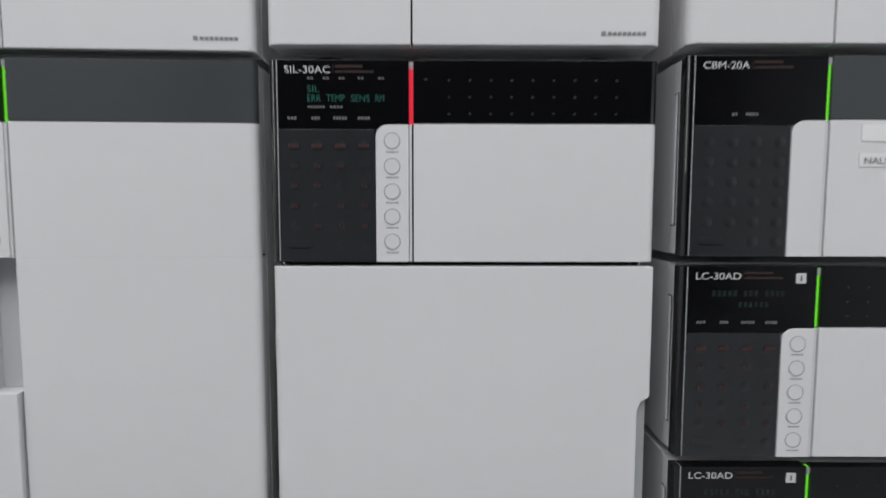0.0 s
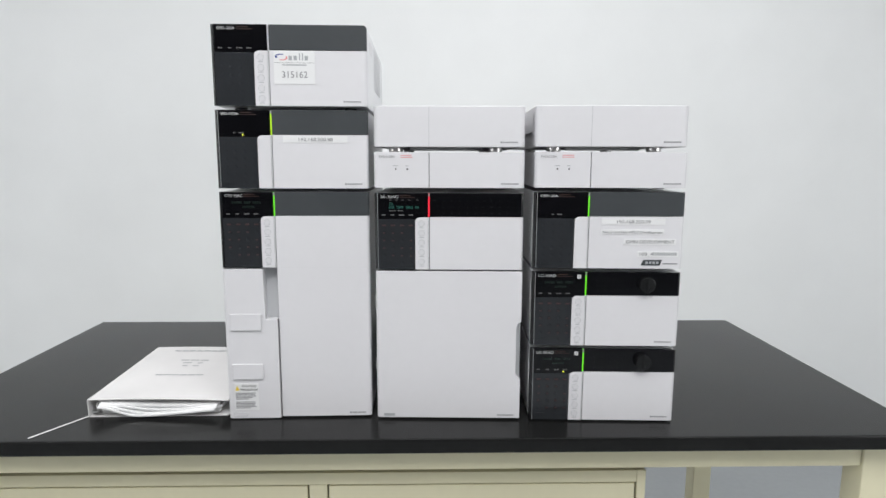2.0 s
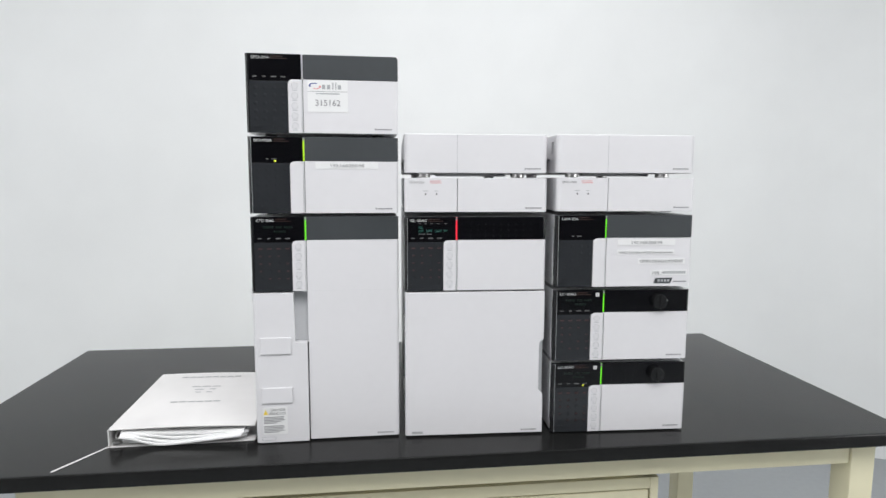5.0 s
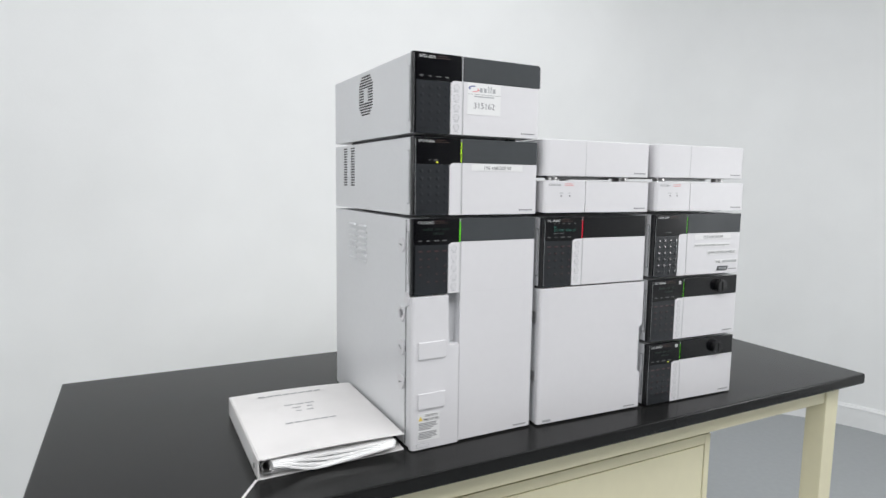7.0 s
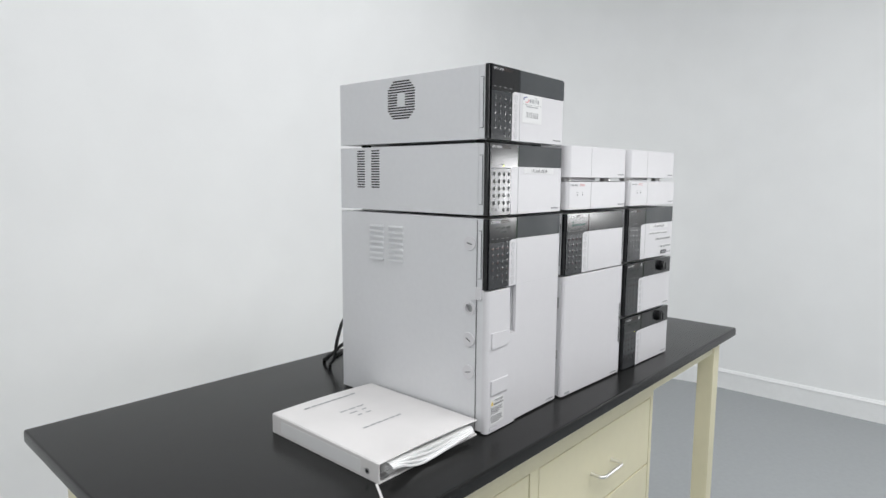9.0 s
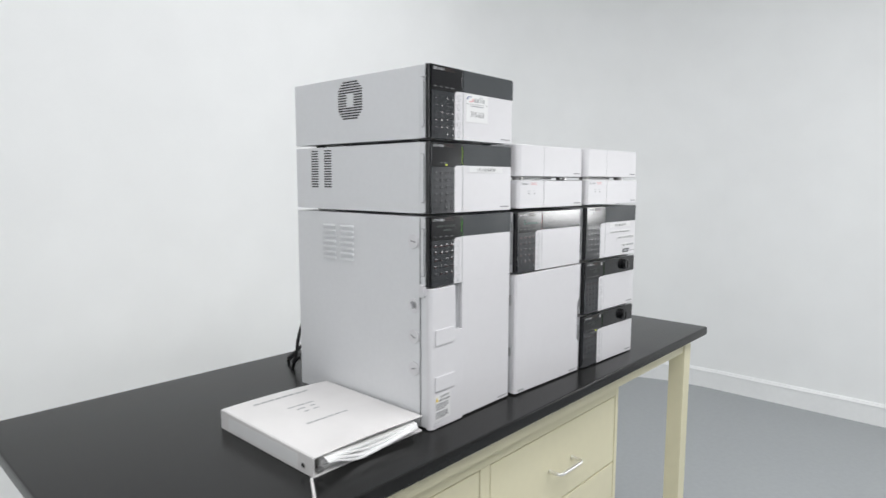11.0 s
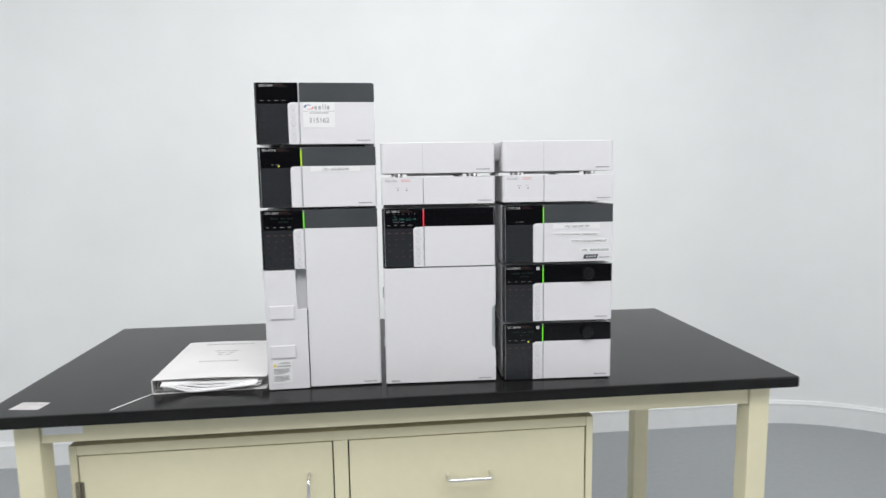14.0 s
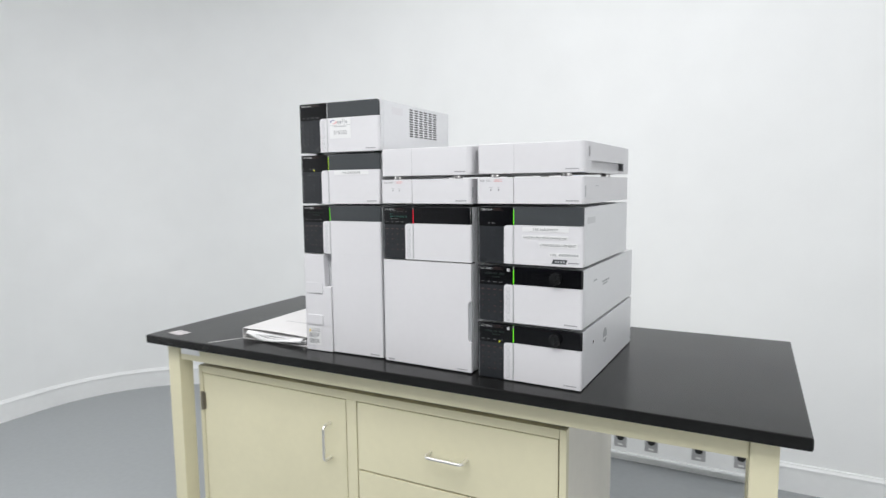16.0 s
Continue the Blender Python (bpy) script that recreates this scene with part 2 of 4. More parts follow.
def curve_points(points, steps=8):
    """A smooth line through the points."""
    p = [Vector(q) for q in points]
    p = [2 * p[0] - p[1], *p, 2 * p[-1] - p[-2]]
    out = []
    for a, b, c, d in zip(p, p[1:], p[2:], p[3:]):
        for k in range(steps):
            t = k / steps
            out.append(0.5 * (2 * b + (c - a) * t + (2 * a - 5 * b + 4 * c - d) * t * t + (3 * b - a - 3 * c + d) * t ** 3))
    return out + [p[-2]]


def letters(body, size, x, z, y, mat, parent, name="lettering", align="LEFT", width=None, turn=(90, 0, 0)):
    """Words that face the front, their baseline at z."""
    cu = bpy.data.curves.new("words", "FONT")
    cu.body, cu.size, cu.align_x, cu.extrude = body, size, align, 0.00012
    tmp = bpy.data.objects.new("words", cu)
    scene.collection.objects.link(tmp)
    bpy.context.view_layer.update()
    me = bpy.data.meshes.new_from_object(tmp.evaluated_get(bpy.context.evaluated_depsgraph_get()))
    bpy.data.objects.remove(tmp)
    me.materials.clear()
    me.materials.append(mat)
    xs = [v.co.x for v in me.vertices]
    k = width / (max(xs) - min(xs)) if width else 1.0
    for v in me.vertices:
        v.co.x *= k
    ob = new(name, me)
    ob.parent = parent
    ob.matrix_basis = pose(x, y, z, *turn)
    return ob


def pierced(u0, u1, v0, v1, holes, place, depth):
    """A sheet with rectangular holes; place(u, v, d) lays it into space, d running inwards."""
    bm = bmesh.new()
    holes = [tuple(round(c, 5) for c in h) for h in holes]
    us = sorted({u0, u1, *[h[0] for h in holes], *[h[1] for h in holes]})
    vs = sorted({v0, v1, *[h[2] for h in holes], *[h[3] for h in holes]})
    made = {}

    def vert(u, v, d):
        key = (round(u, 6), round(v, 6), d)
        if key not in made:
            made[key] = bm.verts.new(place(u, v, d))
        return made[key]

    def solid(i, j):
        if not (0 <= i < len(us) - 1 and 0 <= j < len(vs) - 1):
            return False
        u, v = (us[i] + us[i + 1]) / 2, (vs[j] + vs[j + 1]) / 2
        return not any(h[0] < u < h[1] and h[2] < v < h[3] for h in holes)

    for i in range(len(us) - 1):
        for j in range(len(vs) - 1):
            if not solid(i, j):
                continue
            a, b, c, d = us[i], us[i + 1], vs[j], vs[j + 1]
            bm.faces.new([vert(a, c, 0), vert(b, c, 0), vert(b, d, 0), vert(a, d, 0)])
            bm.faces.new([vert(a, c, depth), vert(b, c, depth), vert(b, d, depth), vert(a, d, depth)])
            for (di, dj), (p, q) in (((-1, 0), ((a, c), (a, d))), ((1, 0), ((b, c), (b, d))), ((0, -1), ((a, c), (b, c))), ((0, 1), ((a, d), (b, d)))):
                if not solid(i + di, j + dj):
                    bm.faces.new([vert(*p, 0), vert(*q, 0), vert(*q, depth), vert(*p, depth)])
    return bm


def bars(rects, y0, y1, width=0.0):
    """Printed strips (x0, x1, z0, z1) that face the front."""
    return merged([tile(*r, y0, y1, width) for r in rects])


# ---- the room: floor, curved white wall, ceiling ----
WEST, EAST, NORTH, SOUTH, HIGH = -2.80, 3.365, 1.665, -6.5, 3.2
TURN_WEST, TURN_EAST = 0.92, 1.10


def corner(cx, cy, r, a0, a1, steps=20):
    return [(cx + r * math.cos(radians(a0 + (a1 - a0) * k / steps)), cy + r * math.sin(radians(a0 + (a1 - a0) * k / steps))) for k in range(steps + 1)]


def sweep(inner, outer, z0, z1):
    """A wall between two plan lines."""
    bm = bmesh.new()
    rows = [[bm.verts.new((*p, z)) for p in line] for line, z in ((inner, z0), (inner, z1), (outer, z1), (outer, z0))]
    for i in range(4):
        u, v = rows[i], rows[(i + 1) % 4]
        for k in range(len(inner) - 1):
            bm.faces.new((u[k], u[k + 1], v[k + 1], v[k]))
    for k in (0, -1):
        bm.faces.new([r[k] for r in rows])
    return bm


def wall_line(off):
    """The plan of the back wall with its two rounded corners, moved outwards by off."""
    west = corner(WEST + TURN_WEST, NORTH - TURN_WEST, TURN_WEST + off, 180, 90)
    return west + corner(EAST - TURN_EAST, NORTH - TURN_EAST, TURN_EAST + off, 90, 0)


tagged(part("floor", block(WEST - 0.3, EAST + 0.3, SOUTH - 0.3, NORTH + 0.3, -0.1, 0, 0), FLOOR), "smooth grey epoxy-coated floor with faint mottling", "floor", kind="structure")
tagged(part("wall_north", sweep(wall_line(0), wall_line(0.12), 0.0, HIGH), WALL), "white painted back wall with broad rounded corners", "wall", kind="structure")
for name, x0, x1, y0, y1 in (("wall_west", WEST - 0.12, WEST, SOUTH, NORTH - TURN_WEST), ("wall_east", EAST, EAST + 0.12, SOUTH, NORTH - TURN_EAST), ("wall_south", WEST - 0.12, EAST + 0.12, SOUTH - 0.12, SOUTH)):
    # the south wall is out of view, darkened only for what the windows reflect
    tagged(part(name, block(x0, x1, y0, y1, 0, HIGH, 0), DARKWALL if name == "wall_south" else WALL), "plain painted wall", "wall", kind="structure")
tagged(part("ceiling", block(WEST - 0.3, EAST + 0.3, SOUTH - 0.3, NORTH + 0.3, HIGH, HIGH + 0.1, 0), CEILING), "plain white ceiling", "ceiling", kind="structure")


def skirting():
    """The baseboard's moulded profile along the three walls."""
    bm = bmesh.new()
    profile = ((0.001, 0.0), (-0.014, 0.0), (-0.014, 0.098), (-0.0125, 0.104), (-0.017, 0.107), (-0.017, 0.116), (-0.011, 0.121), (-0.009, 0.13), (0.001, 0.131))
    rows = []
    for off, z in profile:
        line = wall_line(off)
        line = [(WEST - off, SOUTH)] + line + [(EAST + off, SOUTH)]
        rows.append([bm.verts.new((*p, z)) for p in line])
    for u, v in zip(rows, rows[1:]):
        for k in range(len(u) - 1):
            bm.faces.new((u[k], u[k + 1], v[k + 1], v[k]))
    return bm


tagged(part("baseboard", skirting(), TRIM), "tall white moulded baseboard following the rounded wall", "baseboard", kind="structure")

# wall raceway with power outlets
raceway = thing("power_raceway", pose(0, NORTH, 0.006), "white wall raceway with grey power outlets at the baseboard", "power outlet")
part("channel", block(-0.62, 1.19, -0.045, -0.019, 0.052, 0.215, 0.003), TRIM, raceway)
part("ledge", block(-0.62, 1.19, -0.056, -0.019, 0.036, 0.0515, 0.004), TRIM, raceway)
for k in range(9):
    x = 1.14 - 0.18 * k - (0.033 if k == 2 else 0.0)
    plate = part("outlet", block(x - 0.03, x + 0.03, -0.0495, -0.0455, 0.074, 0.158, 0.001), OUTLET, raceway, "grey outlet plate with a round black socket")
    part("socket", disc(0.019, "y", (x, 0.127), -0.0535, -0.050, 0.001, 20), RUBBER, plate)
    part("nameplate", tile(x - 0.012, x + 0.012, 0.083, 0.092, -0.0505, -0.0498, 0.0002), STICKER, plate)

# ---- the laboratory bench ----
TOP = 0.914
bench = thing("lab_bench", pose(0, 0, 0), "steel laboratory bench, cream enamelled frame under a black epoxy resin top", "bench")
part("bench_top", block(-0.588, 1.254, -0.088, 0.674, TOP - 0.0275, TOP, 0.0050, (0.005,) * 4), BENCH, bench, "black epoxy resin worktop with a satin sheen")
for x0 in (-0.528, 1.150):
    for y0 in (-0.055, 0.592):
        leg = part("leg", block(x0, x0 + 0.052, y0, y0 + 0.052, 0.03, TOP - 0.028, 0.003), CREAM, bench)
        part("levelling_foot", disc(0.018, "z", (x0 + 0.026, y0 + 0.026), 0.0, 0.03, 0.002), STEEL, leg)
part("front_apron", block(-0.4755, 1.1495, -0.050, -0.018, 0.838, TOP - 0.028, 0.0015), CREAM, bench)
part("back_apron", block(-0.4755, 1.1495, 0.608, 0.640, 0.838, TOP - 0.028, 0.0015), CREAM, bench)
part("side_apron", block(-0.522, -0.490, -0.0025, 0.5915, 0.838, TOP - 0.028, 0.0015), CREAM, bench)
part("side_apron", block(1.162, 1.194, -0.0025, 0.5915, 0.838, TOP - 0.028, 0.0015), CREAM, bench)
part("maker_plate", tile(-0.470, -0.387, 0.857, 0.879, -0.052, -0.0505, 0.0004), PLATE, bench, "bright metal plate fixed to the apron")

# ---- cabinet hung under the bench ----
cab = thing("base_cabinet", pose(0, -0.012, 0), "cream steel base cabinet with one door and a bank of drawers", "cabinet")
CX0, CX1, CZ = -0.4415, 0.772, 0.812
# black sheet over the pale carcass, painting the shade in the door gaps
part("gap_shade_sheet", block(CX0 + 0.012, CX1 - 0.012, 0.0214, 0.0219, 0.11, CZ - 0.012, 0), GAP, cab)
part("carcass", block(CX0, CX1, 0.022, 0.52, 0.10, CZ, 0.002), CABSIDE, cab)
part("plinth", block(CX0 + 0.01, CX1 - 0.01, 0.07, 0.50, 0.0, 0.0995, 0.0), GAP, cab)
part("mounting_rail", block(CX0 + 0.05, CX1 - 0.048, 0.004, 0.40, CZ + 0.010, 0.8375, 0.001), CREAM, cab)
for name, x0, x1, z0, z1 in (("frame_stile", CX0, -0.4255, 0.10, CZ), ("frame_stile", 0.1435, 0.1765, 0.125, 0.7885), ("frame_stile", 0.7555, CX1, 0.10, CZ),
                             ("frame_rail", -0.425, 0.755, 0.7890, CZ), ("frame_rail", -0.425, 0.755, 0.10, 0.1245)):
    part(name, block(x0, x1, 0.0, 0.0215, z0, z1, 0.0008), CREAM, cab)
door = part("door", block(-0.4225, 0.1402, 0.0005, 0.0212, 0.1275, 0.7860, 0.0015), CREAM, cab)
for z in (0.697, 0.20):
    part("hinge", merged([disc(0.0055, "z", (-0.4262, -0.0035), z - 0.030, z + 0.030, 0.0008, 12), block(-0.4262, -0.4145, -0.0022, 0.0004, z - 0.028, z + 0.028, 0.0004)]), BRONZE, door, "dull metal hinge")


def pull(ax, az, bx, bz, parent):
    """A bent round bar between two points of the front."""
    n, r = 0.034, 0.012
    d = Vector((bx - ax, 0, bz - az)).normalized()
    a, b = Vector((ax, 0, az)), Vector((bx, 0, bz))
    out = Vector((0, -1, 0))
    line = [a + 0.001 * out, a + (n - r) * out]
    line += [a + (n - r) * out + r * (math.sin(k * math.pi / 12) * out + (1 - math.cos(k * math.pi / 12)) * d) for k in range(1, 7)]
    line += [b + (n - r) * out + r * (math.cos(k * math.pi / 12) * out - (1 - math.sin(k * math.pi / 12)) * d) for k in range(0, 7)]
    line += [b + 0.001 * out]
    return part("handle", tube(line, 0.0042, 12), CHROME, parent, "bent bar handle in brushed nickel")


pull(0.087, 0.711, 0.087, 0.609, door)
for z0, z1 in ((0.5925, 0.7868), (0.3975, 0.5890), (0.1265, 0.3940)):
    drawer = part("drawer", block(0.1798, 0.7520, 0.0005, 0.0212, z0 + 0.0004, z1 - 0.0008, 0.0015), CREAM, cab)
    pull(0.411, z1 - 0.099, 0.516, z1 - 0.099, drawer)

# ---- the instruments ----
W = 0.2605
COLUMN = {
    "oven": pose(0, 0, TOP, 0, 0, 0.8),
    "sampler": pose(0.2705, -0.004, TOP, 0, 0, -2.0),
    "pumps": pose(0.5478, -0.017, TOP, 0, 0, -2.4),
}


def chassis(t, z0, z1, depth, left_holes=(), right_holes=(), y0=0.0245, mat=SHEET):
    """The sheet-metal body of a unit, with its vents cut through the side sheets."""
    part("housing", merged([
        block(0.0025, W - 0.0025, y0, depth, z1 - 0.0014, z1, 0.0006),
        block(0.0025, W - 0.0025, y0, depth, z0, z0 + 0.0014, 0.0),
        block(0.0025, W - 0.0025, depth - 0.0014, depth, z0 + 0.0014, z1 - 0.0014, 0.0)]), mat, t)
    part("side_panel", pierced(y0, depth, z0, z1 - 0.0004, list(left_holes), lambda u, v, d: (0.001 + d, u, v), 0.0014), mat, t)
    part("side_panel", pierced(y0, depth, z0, z1 - 0.0004, list(right_holes), lambda u, v, d: (W - 0.001 - d, u, v), 0.0014), mat, t)
    # black block filling the body: painted shade behind the vent slots
    part("inner_shade_block", block(0.008, W - 0.008, y0 + 0.002, depth - 0.004, z0 + 0.002, z1 - 0.003, 0.0), GAP, t)


def feet(t, z0, depth, drop):
    for x in (0.034, W - 0.034):
        for y in (0.045, depth - 0.05):
            part("foot", disc(0.011, "z", (x, y), z0 - drop + 0.0002, z0 - 0.0002, 0.001, 16), RUBBER, t)


def word_bars(x0, x1, z0, z1, pitch=0.0020, fill=0.72):
    """A word too small to read: one small bar for each letter."""
    n = max(1, round((x1 - x0) / pitch))
    w = (x1 - x0) / n
    return [(x0 + w * k, x0 + w * (k + fill), z0, z1) for k in range(n)]


def maker_bar(t, x1, z, y=-0.0004):
    part("maker_mark", bars([(x1 - 0.0302, x1 - 0.0272, z, z + 0.0028)] + word_bars(x1 - 0.0258, x1, z + 0.0002, z + 0.0024, 0.0032, 0.78), y, y + 0.0006), MAKER, t, "small grey maker's mark")


def control_front(t, z1, drop=0.1345, model="", led=None, band=BAND, keys=True, buttons=True, screen="", key_marks=True, dot=None, mini=True, top_round=0.0, polished=True):
    """The upper front that most units share: display window, keypad film, button strip, status bar and the dark band."""
    zb = z1 - drop
    back = part("front_frame", block(0.0008, W - 0.0012, 0.0116, 0.0240, zb + 0.0006, z1 - 0.0006, 0.0008), SHEET, t)
    part("grip_slot", block(0.0003, 0.0007, 0.0132, 0.0212, zb + 0.02, z1 - 0.022, 0.0), INK, back)
    part("grip_lip", block(-0.0006, 0.0006, 0.0150, 0.0209, zb + 0.0210, z1 - 0.0230, 0.0004), SHEET, back)
    part("seam_backing", tile(0.003, W - 0.004, zb + 0.0005, z1 - 0.002, 0.0101, 0.0115, 0.0), GAP, t)
    part("corner_edge", block(0.0, 0.0050, 0.0, 0.0100, zb, z1, 0.0004, (0.0048, 0, 0, 0)), EDGE if polished else GLASS, t, "rounded black upright edge")
    # pale strip paints the corner's highlight on polished units; near-black on the others
    part("edge_glint_strip", block(0.0051, 0.0059, 0.0003 if polished else 0.0020, 0.0098, zb + 0.0004, z1 - 0.0004, 0.0002), RIM if polished else GAP, t)
    window = part("display_window", block(0.0060, 0.0934, 0.0, 0.0100, z1 - 0.0455, z1, 0.0004), GLASS, t, "glossy black display window")
    pad = part("keypad", block(0.0060, 0.0706, 0.0, 0.0100, zb, z1 - 0.0457, 0.0004), FILM, t, "charcoal keypad film")
    strip = part("button_strip", tile(0.0712, 0.0934, zb, z1 - 0.0425, -0.0004, 0.0075, 0.0004, (0, 0, 0, 0.008)), SHELL, t)
    bar = part("status_bar", tile(0.0937, 0.0963, z1 - 0.0420, z1 - 0.001, 0.0020, 0.0070, 0.0004), led if led else SHELL, t, "lit status bar" if led else "unlit status bar")
    if led:
        part("status_bar_cap", tile(0.0937, 0.0963, z1 - 0.006, z1 - 0.0012, 0.0012, 0.0019, 0.0001), RIM, bar)
    part("status_bar_lower", tile(0.0937, 0.0955, zb, z1 - 0.0424, 0.0003, 0.0070, 0.0002), CREASE, t)
    band_mesh = tile(0.0966, W, z1 - 0.0415, z1, 0.0, 0.0075, 0.0012, (0, 0, top_round, 0)) if top_round else block(0.0966, W, 0.0, 0.0075, z1 - 0.0415, z1, 0.0005, (0, 0.0055, 0, 0))
    part("dark_band", band_mesh, band, t, "glossy black band" if band is GLASS else "slate grey band")
    # printing on the window
    if model:
        letters(model, 0.0066, 0.0105, z1 - 0.0088, -0.0002, MARK, window, "model_lettering", width=0.0305 if len(model) > 6 else 0.027)
    part("window_print", bars([(0.0430, 0.0434, z1 - 0.009, z1 - 0.003)], -0.0003, 0.0002), RUST, window)
    part("series_print", bars([(0.0445, 0.063, z1 - 0.0052, z1 - 0.0036), (0.0445, 0.070, z1 - 0.0085, z1 - 0.0072)], -0.0003, 0.0002), RUST, window, "dull amber print")
    if mini:
        marks = [(0.0125, 0.0190), (0.0285, 0.0345), (0.0430, 0.0525), (0.0595, 0.0680)] if screen != "none" else [(0.0310, 0.0350), (0.0400, 0.0490)]
        part("function_marks", bars([w for a, b in marks for w in word_bars(a, b, z1 - 0.0394, z1 - 0.0374)], -0.0003, 0.0002), WORD, window, "tiny white function words")
    if screen == "text":
        letters("SIL", 0.0062, 0.0255, z1 - 0.0212, -0.0003, TEAL, window, "display_text", width=0.0082)
        for k, word in ((0, "ERR"), (4, "TEMP"), (9, "SENS"), (14, "RM")):
            letters(word, 0.0066, 0.0255 + 0.00325 * k, z1 - 0.0275, -0.0003, TEAL, window, "display_text", width=0.00325 * len(word) - 0.0007)
        for k in (0, 1, 2, 3.2, 4.5):
            part("window_mark", bars(word_bars(0.026 + 0.0105 * k, 0.0305 + 0.0105 * k, z1 - 0.0128, z1 - 0.0116), -0.0003, 0.0002), WORD, window)
        for a, b in ((0.026, 0.038), (0.041, 0.050)):
            part("window_mark", bars(word_bars(a, b, z1 - 0.0318, z1 - 0.0303), -0.0003, 0.0002), WORD, window)
    elif screen == "dim":
        part("display_text", bars([(0.0225 + 0.0036 * k, 0.0248 + 0.0036 * k, z1 - 0.0205, z1 - 0.0165) for k in range(14) if k not in (5, 9)] + [(0.0405 + 0.0036 * k, 0.0428 + 0.0036 * k, z1 - 0.0280, z1 - 0.0243) for k in range(6)], -0.0003, 0.0002), DIM, window, "dim green display characters")
    if dot:
        part("indicator_dot", disc(0.0014, "y", (dot, z1 - 0.0418), -0.0005, 0.0002, 0.0002, 12), DOT_LED, window, "small lit yellow indicator")
    # keys
    cols = [0.0165 + 0.0157 * k for k in range(4)]
    rows = [z1 - 0.0552 - 0.0134 * k for k in range(6)]
    if keys:
        for r, z in enumerate(rows):
            for c, x in enumerate(cols):
                if r == 5 and c < 2:
                    continue
                part("key", key_mesh, None, pad, at=pose(x, -0.0001, z - 0.0015))
        part("switch", tile(0.0115, 0.0275, rows[5] - 0.003, rows[5] + 0.002, -0.0010, 0.0, 0.0004, (0.0015,) * 4), FILM, pad)
    else:
        part("switch", tile(0.0115, 0.0285, zb + 0.0085, zb + 0.0125, -0.0010, 0.0, 0.0004, (0.0015,) * 4), FILM, pad)
    if key_marks:
        part("key_legend", bars([(x + a - 0.0009 - 0.0005 * (r == 0), x + a + 0.0006 + 0.0005 * (r == 0), z - 0.0028, z - 0.0002) for r, z in enumerate(rows[:5]) for c, x in enumerate(cols) for a in ((-0.0011, 0.0011) if r else (-0.0026, -0.0002, 0.0022)) if (r * 7 + c * 3) % 4 or r == 0], -0.0008, -0.0001), REDMARK, pad, "dull red key legends")
    if buttons:
        for k in range(5):
            z = z1 - 0.0533 - 0.01695 * k
            b = part("button", button_mesh, None, strip, at=pose(0.0822, 0, z))
            part("button_rim", rim_mesh, None, b)
            part("button_word", word_mesh, None, b)
    return zb


def lens_cap(radius, height, sides=14, rings=4):
    """A shallow dome that faces the front."""
    bm = bmesh.new()
    tip = bm.verts.new((0, -height, 0))
    last = None
    for k in range(1, rings + 1):
        r = radius * k / rings
        y = -height * (1 - (k / rings) ** 1.3)
        row = [bm.verts.new((r * math.cos(2 * math.pi * i / sides), y, r * math.sin(2 * math.pi * i / sides))) for i in range(sides)]
        for i in range(sides):
            j = (i + 1) % sides
            bm.faces.new((tip, row[i], row[j]) if last is None else (last[i], row[i], row[j], last[j]))
        last = row
    bm.faces.new(last)
    return bm


key_mesh = finish(lens_cap(0.0040, 0.00045, 16, 5), "key", KEYCAP)
button_mesh = finish(disc(0.0050, "y", (0, 0), -0.0009, -0.0002, 0.0003, 28), "button", BUTTONCAP)
rim_mesh = finish(ring(0.0056, 0.00045, (0, 0), -0.00075, -0.0003), "button_rim", RIM)
word_mesh = finish(bars([(-0.0042, 0.0042, -0.0080, -0.0069)], -0.0006, -0.0003), "button_word", FAINT)


def white_cover(t, z0, z1, x0=0.0966, y=0.0):
    return part("front_cover", block(x0, W, y, 0.0075, z0, z1, 0.0007, (0, 0.0055, 0, 0)), SHELL, t, "plain white front cover")


def slots(y0, y1, z0, z1, count, fill=0.5):
    step = (z1 - z0) / count
    return [(y0, y1, z0 + step * k, z0 + step * (k + fill)) for k in range(count)]


# upper detector, with a round fan grille on one side and a slotted one on the other
def fan_holes(cy, cz, r, z_rows=15):
    out = []
    step = 2 * r / z_rows
    for k in range(z_rows):
        z = cz - r + step * (k + 0.25)
        dz = (z + step * 0.25 - cz)
        half = r * min(1.0, 0.62 + 0.13 * min(k, z_rows - 1 - k))
        if abs(dz) < r * 0.38:
            out += [(cy - half, cy - r * 0.27, z, z + step * 0.58), (cy + r * 0.27, cy + half, z, z + step * 0.58)]
        else:
            out.append((cy - half, cy + half, z, z + step * 0.58))
    return out


P1 = COLUMN["oven"]
det = thing("detector_unit", P1 @ pose(0, 0, 0.5585), "white detector unit with black display, asset sticker and side fan grille", "lab instrument", "stacked instruments")
chassis(det, 0.003, 0.1365, 0.42, fan_holes(0.227, 0.0895, 0.0395), [(0.166 + 0.0294 * c, 0.166 + 0.0294 * c + 0.0235, z0, z1) for c in range(6) for _, _, z0, z1 in slots(0, 1, 0.049, 0.130, 12, 0.55)])
feet(det, 0.003, 0.42, 0.0062)
zb = control_front(det, 0.1365, 0.1335, "SPD-20A", None, BAND, True, True, "", False, top_round=0.006, polished=False)
cov = white_cover(det, zb, 0.1365 - 0.042)
maker_bar(cov, 0.2500, zb + 0.0065)
st = part("asset_sticker", tile(0.1040, 0.1730, 0.0395, 0.0940, -0.0006, -0.0001, 0.0001), STICKER, cov, "white asset sticker with a numbered line")
letters("315162", 0.0150, 0.1385, 0.0500, -0.0009, LABELINK, st, "sticker_number", "CENTER", width=0.0430)
